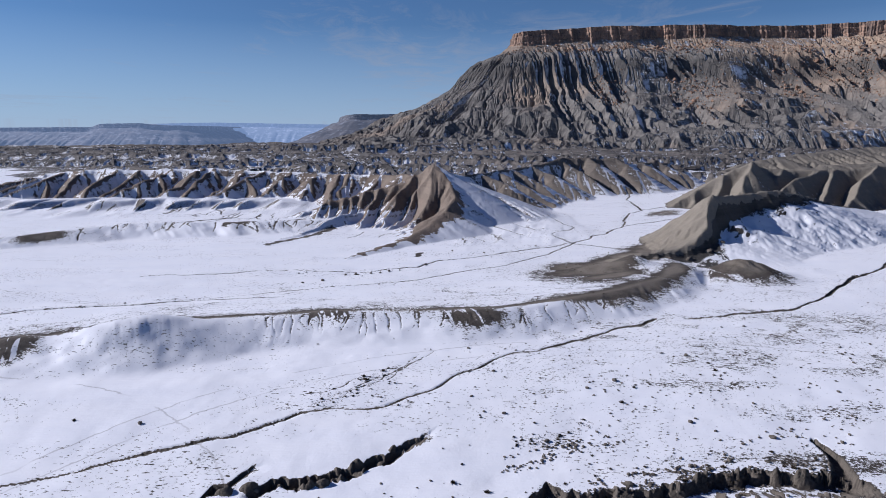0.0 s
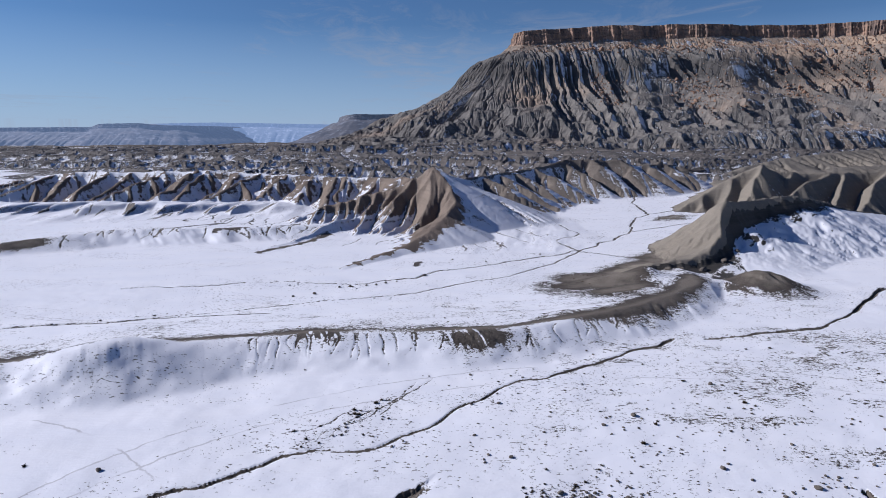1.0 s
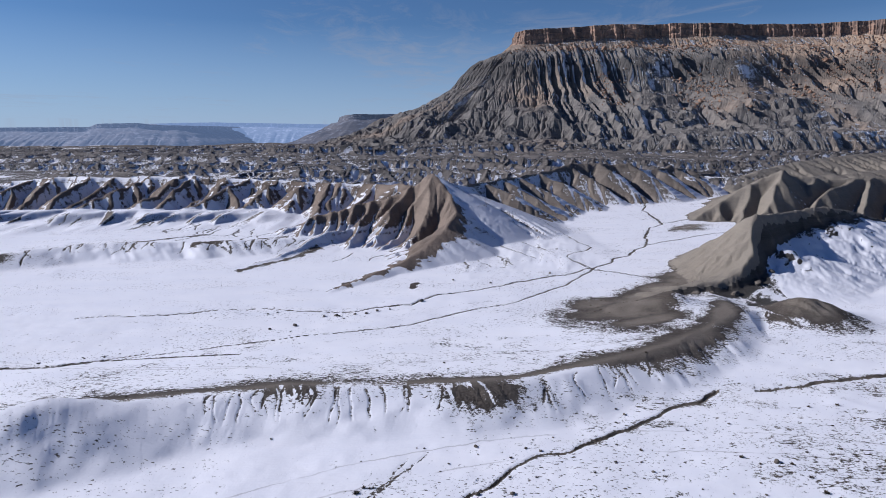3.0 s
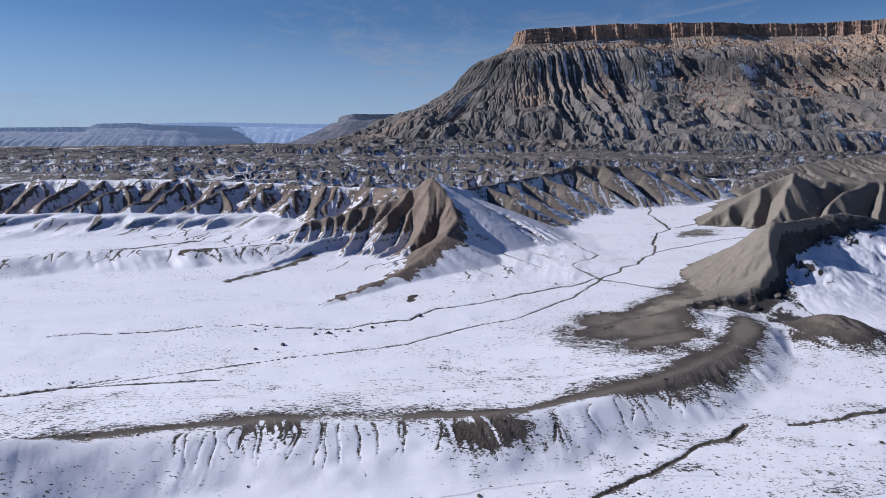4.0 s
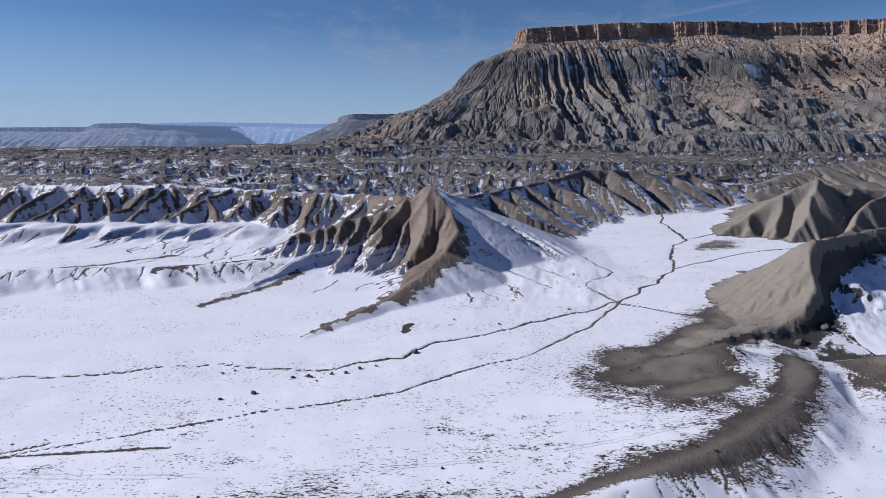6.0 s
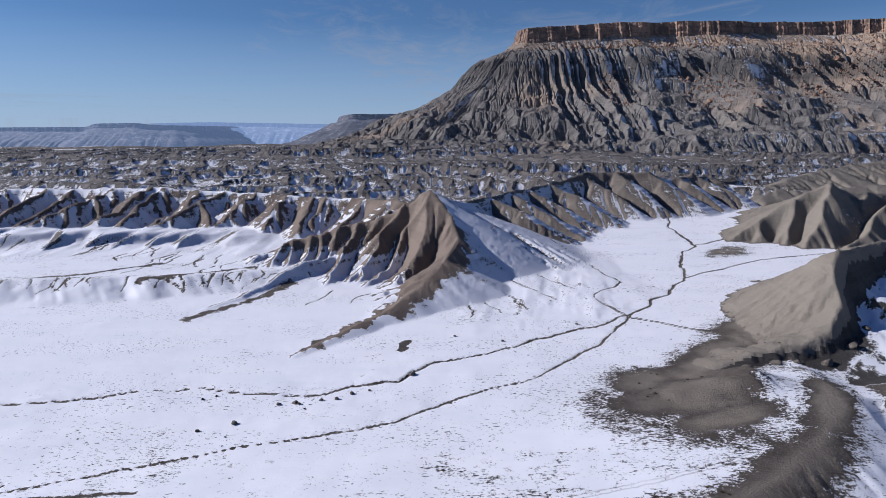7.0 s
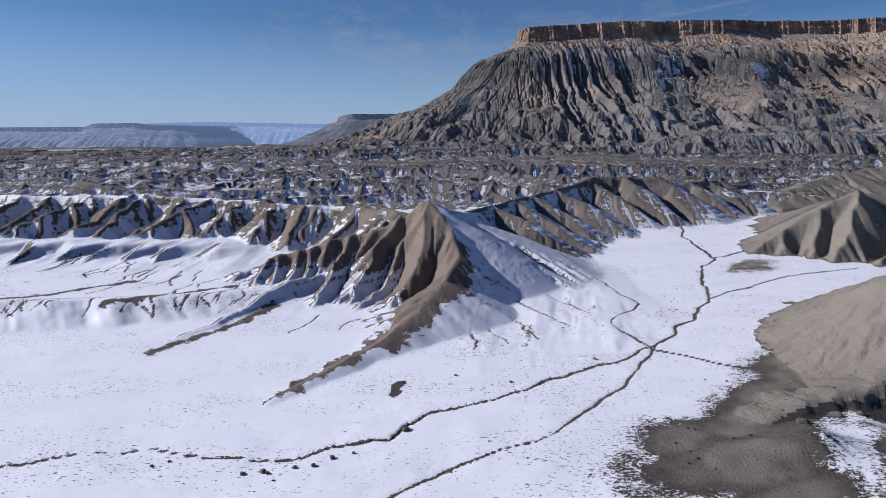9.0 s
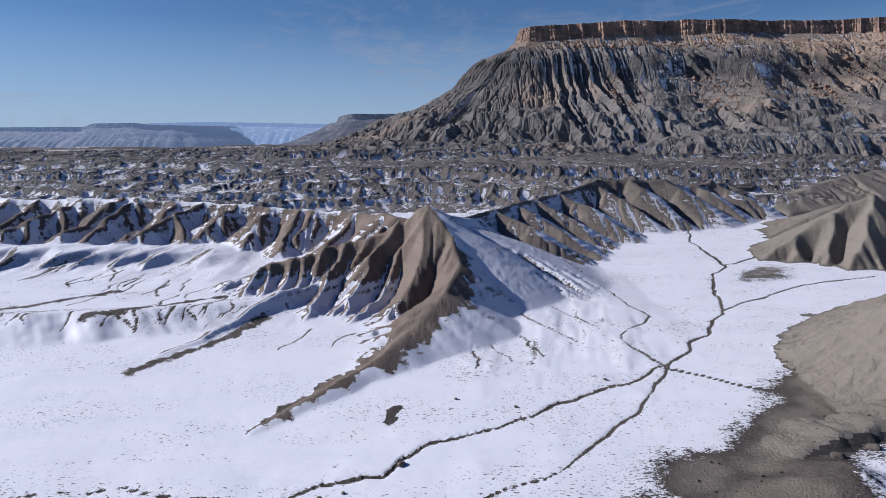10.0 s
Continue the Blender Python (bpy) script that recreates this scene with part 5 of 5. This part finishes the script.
def brush_arrays(r, blades):
    """Crooked twigs and leaf clumps of one dry shrub, one metre across: vertices and triangles."""
    v = []
    for i in range(blades):
        a, e = r.uniform(0, 2 * math.pi), r.uniform(0.25, 1.35)
        ln = r.uniform(0.3, 0.52)
        d = np.array([math.cos(a) * math.cos(e), math.sin(a) * math.cos(e), math.sin(e)])
        side = np.cross(d, r.normal(size=3))
        side /= np.linalg.norm(side)
        base = d * ln * r.uniform(0.0, 0.45)
        wd = r.uniform(0.05, 0.12)
        v += [base - side * wd, base + side * wd, base + d * ln + side * wd * r.uniform(-0.6, 0.6)]
    v = np.array(v)
    v[:, 2] = v[:, 2] * 0.85 - 0.03
    return v, np.arange(len(v)).reshape(-1, 3)


r3 = np.random.default_rng(21)
shrub_meshes = []
for i in range(6):
    v, f = brush_arrays(r3, 46)
    shrub_meshes.append(mesh_of("shrub", v, f, {}, M_BRUSH, False))

# belts where brush grows: centre line, half width, share
BELTS = [((-18, 83), (-3, 103), 2.6, 30), ((4, 92), (30, 112), 7, 10), ((17, 63), (43, 69), 1.6, 26), ((9, 73), (20, 78), 1.5, 12), ((6, 60), (52, 74), 5, 14), ((30, 58), (56, 64), 3, 14), ((10, 72), (70, 110), 14, 30), ((-72, 107), (40, 138), 3.0, 16), ((40, 84), (110, 150), 16, 18), ((-90, 128), (-54, 141), 1.6, 12), ((-40, 168), (-8, 175), 2.0, 6), ((30, 150), (60, 200), 10, 14), ((50, 226), (85, 292), 4, 10), ((-70, 70), (60, 260), 40, 8), ((90, 300), (115, 390), 5, 4)]
spots = []
total = sum(b[3] for b in BELTS)
for (ax, ay), (bx, by), half, share in BELTS:
    n = int(5200 * share / total)
    u = r3.uniform(0, 1, n)
    spread = r3.normal(0, half * 0.6, n)
    ln = math.hypot(bx - ax, by - ay)
    spots.append(np.stack([ax + (bx - ax) * u - (by - ay) / ln * spread, ay + (by - ay) * u + (bx - ax) / ln * spread, r3.lognormal(-1.5, 0.45, n)], 1))
spots = np.concatenate(spots)
spots = spots[(spots[:, 1] > 54) & (np.abs(spots[:, 0]) < 0.76 * spots[:, 1])]
spots = spots[fbm(spots[:, 0] / 5, spots[:, 1] / 5, 3, 121) > 0.42]
order = np.argsort(-spots[:, 2])
big, rest = spots[order[:280]], spots[order[280:]]
zb = ground_at(big[:, 0], big[:, 1])
for (x, y, d), z in zip(big, zb):
    ob = new("shrub", shrub_meshes[int(r3.integers(0, 6))])
    ob.matrix_world = pose(x, y, z, 0, 0, r3.uniform(0, 360)) @ Matrix.Diagonal((d * 1.15, d * 1.15, d * 0.95, 1))
    tagged(ob, "dry brown desert shrub standing in thin snow", "shrub", "desert shrubs")
zr = ground_at(rest[:, 0], rest[:, 1])
vs, fs, n0 = [], [], 0
tufts = [brush_arrays(r3, 9) for i in range(8)]
for (x, y, d), z in zip(rest, zr):
    v, f = tufts[int(r3.integers(0, 8))]
    a = r3.uniform(0, 6.28)
    c_, s_ = math.cos(a) * d, math.sin(a) * d
    vs.append(np.stack([x + v[:, 0] * c_ - v[:, 1] * s_, y + v[:, 0] * s_ + v[:, 1] * c_, z + v[:, 2] * d * 0.8], 1))
    fs.append(f + n0)
    n0 += len(v)
tagged(new("grass_tufts", mesh_of("grass_tufts", np.concatenate(vs), np.concatenate(fs), {}, M_BRUSH, False)), "dry grass tufts poking through thin snow", "grass", "", "stuff")


def stone_mesh(name, seed, mat, detail=2):
    bm = bmesh.new()
    bmesh.ops.create_icosphere(bm, subdivisions=detail, radius=0.5)
    r = np.random.default_rng(seed)
    cuts = [(r.normal(size=3), r.uniform(0.26, 0.42)) for i in range(9)]
    for v in bm.verts:
        p = np.array(v.co)
        for n, d in cuts:
            n = n / np.linalg.norm(n)
            over = p @ n - d
            if over > 0:
                p = p - n * over * 0.9
        p = p * (1 + 0.12 * (noise.noise(Vector(p * 4 + seed))))
        v.co = p
    me = bpy.data.meshes.new(name)
    bm.to_mesh(me)
    bm.free()
    me.materials.append(mat)
    return me


stones = [stone_mesh("boulder", 40 + i, M_STONE) for i in range(5)]


def stone(x, y, size, flat=0.7, label="dark weathered boulder lying on snow", group="boulders"):
    ob = new("boulder", stones[int(r3.integers(0, 5))])
    z = float(ground_at(np.array([x]), np.array([y]))[0])
    ob.matrix_world = pose(x, y, z + size * flat * 0.22, r3.uniform(-12, 12), r3.uniform(-12, 12), r3.uniform(0, 360)) @ Matrix.Diagonal((size * r3.uniform(0.9, 1.4), size, size * flat, 1))
    return tagged(ob, label, "boulder", group)


# clods beside the wash, and single dark stones on the plain
for x, y, d in ((-26, 165.5, 0.8), (-23.5, 166, 1.0), (-22.8, 165.6, 0.7), (-19.5, 167, 0.7), (-17, 167.5, 0.9), (-14.8, 169.5, 0.9), (-12, 171, 0.6), (-5, 178, 1.2), (-31, 158.5, 1.1), (-35.5, 156, 0.8), (13, 197, 0.8), (3, 200, 0.7), (31, 209, 0.8), (-40, 78, 0.7), (26, 91, 0.9), (41, 102, 0.8), (13, 74, 0.7)):
    stone(x, y, d)
# broken clay blocks along the front of the grey ridge
for x, y, d in ((62, 180.5, 1.9), (72, 181.5, 2.2), (80, 187, 2.4), (55.5, 178, 1.7), (66, 181, 1.3), (86.5, 193, 1.8)):
    stone(x, y, d, 0.7, "dark clay block broken from the ridge", "clay blocks")
# clods along the foreground gullies
for (ax, ay), (bx, by), n in (((28, 62.5), (44, 63.5), 9), ((8, 60), (20, 60), 4), ((-21, 64.6), (-11, 66), 3)):
    for i in range(n):
        u = (i + r3.uniform(0, 1)) / n
        stone(ax + (bx - ax) * u + r3.normal(0, 0.3), ay + (by - ay) * u + r3.normal(0, 0.35), r3.uniform(0.4, 0.9), 0.75, "brown clod of gully wall half under snow", "gully clods")

# small stones strewn on the thin snow above the gullies
vs, fs, n0 = [], [], 0
chips = []
for i in range(5):
    me = stone_mesh("chip", 80 + i, M_STONE, 1)
    chips.append((np.array([v.co[:] for v in me.vertices]), np.array([p.vertices[:] for p in me.polygons])))
    bpy.data.meshes.remove(me)
for (ax, ay), (bx, by), half, n in (((7, 69), (22, 75), 0.9, 330), ((16, 64), (35, 69.4), 0.9, 620), ((30, 68), (46, 69), 1.1, 260), ((6, 61), (30, 61), 1.6, 260), ((20, 58), (52, 62), 2.4, 420), ((34, 72), (56, 80), 2.0, 160), ((-14, 58), (6, 61), 3.0, 110), ((-10, 92), (30, 78), 12.0, 160), ((20, 80), (80, 110), 9.0, 260)):
    u, w_ = r3.uniform(0, 1, n), r3.normal(0, half, n)
    px, py = ax + (bx - ax) * u, ay + (by - ay) * u + w_
    keep = fbm(px / 1.8, py / 1.2, 2, 185) > 0.45
    pz = ground_at(px, py)
    for x, y, z in zip(px[keep], py[keep], pz[keep]):
        v, f = chips[int(r3.integers(0, 5))]
        d, t = r3.lognormal(-1.35, 0.45), r3.uniform(0, 6.28)
        c_, s_ = math.cos(t) * d, math.sin(t) * d
        vs.append(np.stack([x + v[:, 0] * c_ * 1.4 - v[:, 1] * s_, y + v[:, 0] * s_ * 1.4 + v[:, 1] * c_, z + 0.12 * d + v[:, 2] * d * 0.7], 1))
        fs.append(f + n0)
        n0 += len(v)
tagged(new("stones", mesh_of("stones", np.concatenate(vs), np.concatenate(fs), {}, M_STONE, False)), "small brown stones strewn over thin snow", "stones", "", "stuff")

# rubble below the cliff of the mesa
vs, fs, n0 = [], [], 0
rub = []
for i in range(5):
    me = stone_mesh("rubble", 60 + i, M_RUBBLE, 1)
    rub.append((np.array([v.co[:] for v in me.vertices]), np.array([p.vertices[:] for p in me.polygons])))
    bpy.data.meshes.remove(me)
# centre, spread across and down the slope, number
for cx, cy, sx, sy, n in ((330, 1335, 18, 45, 260), (520, 1320, 30, 60, 520), (720, 1330, 24, 50, 320), (900, 1410, 90, 40, 900), (620, 1460, 170, 14, 700), (300, 1452, 90, 10, 260), (860, 1330, 30, 40, 260)):
    for j in range(n):
        b, a = int(np.clip((r3.normal(cx, sx) + 330) / MS, 0, MX.shape[1] - 1)), int(np.clip((r3.normal(cy, sy) - 940) / MS, 0, MX.shape[0] - 1))
        if md[a, b] < 14:
            continue
        v, f = rub[int(r3.integers(0, 5))]
        d = r3.lognormal(1.1, 0.4)
        t = r3.uniform(0, 6.28)
        c_, s_ = math.cos(t) * d, math.sin(t) * d
        vs.append(np.stack([MX[a, b] + v[:, 0] * c_ - v[:, 1] * s_, MY[a, b] + v[:, 0] * s_ + v[:, 1] * c_, mh[a, b] + 0.2 * d + v[:, 2] * d * 0.9], 1))
        fs.append(f + n0)
        n0 += len(v)
ob = tagged(new("rubble", mesh_of("rubble", np.concatenate(vs), np.concatenate(fs), {}, M_RUBBLE, False)), "orange-brown sandstone rubble on the slope", "rubble", "", "stuff")
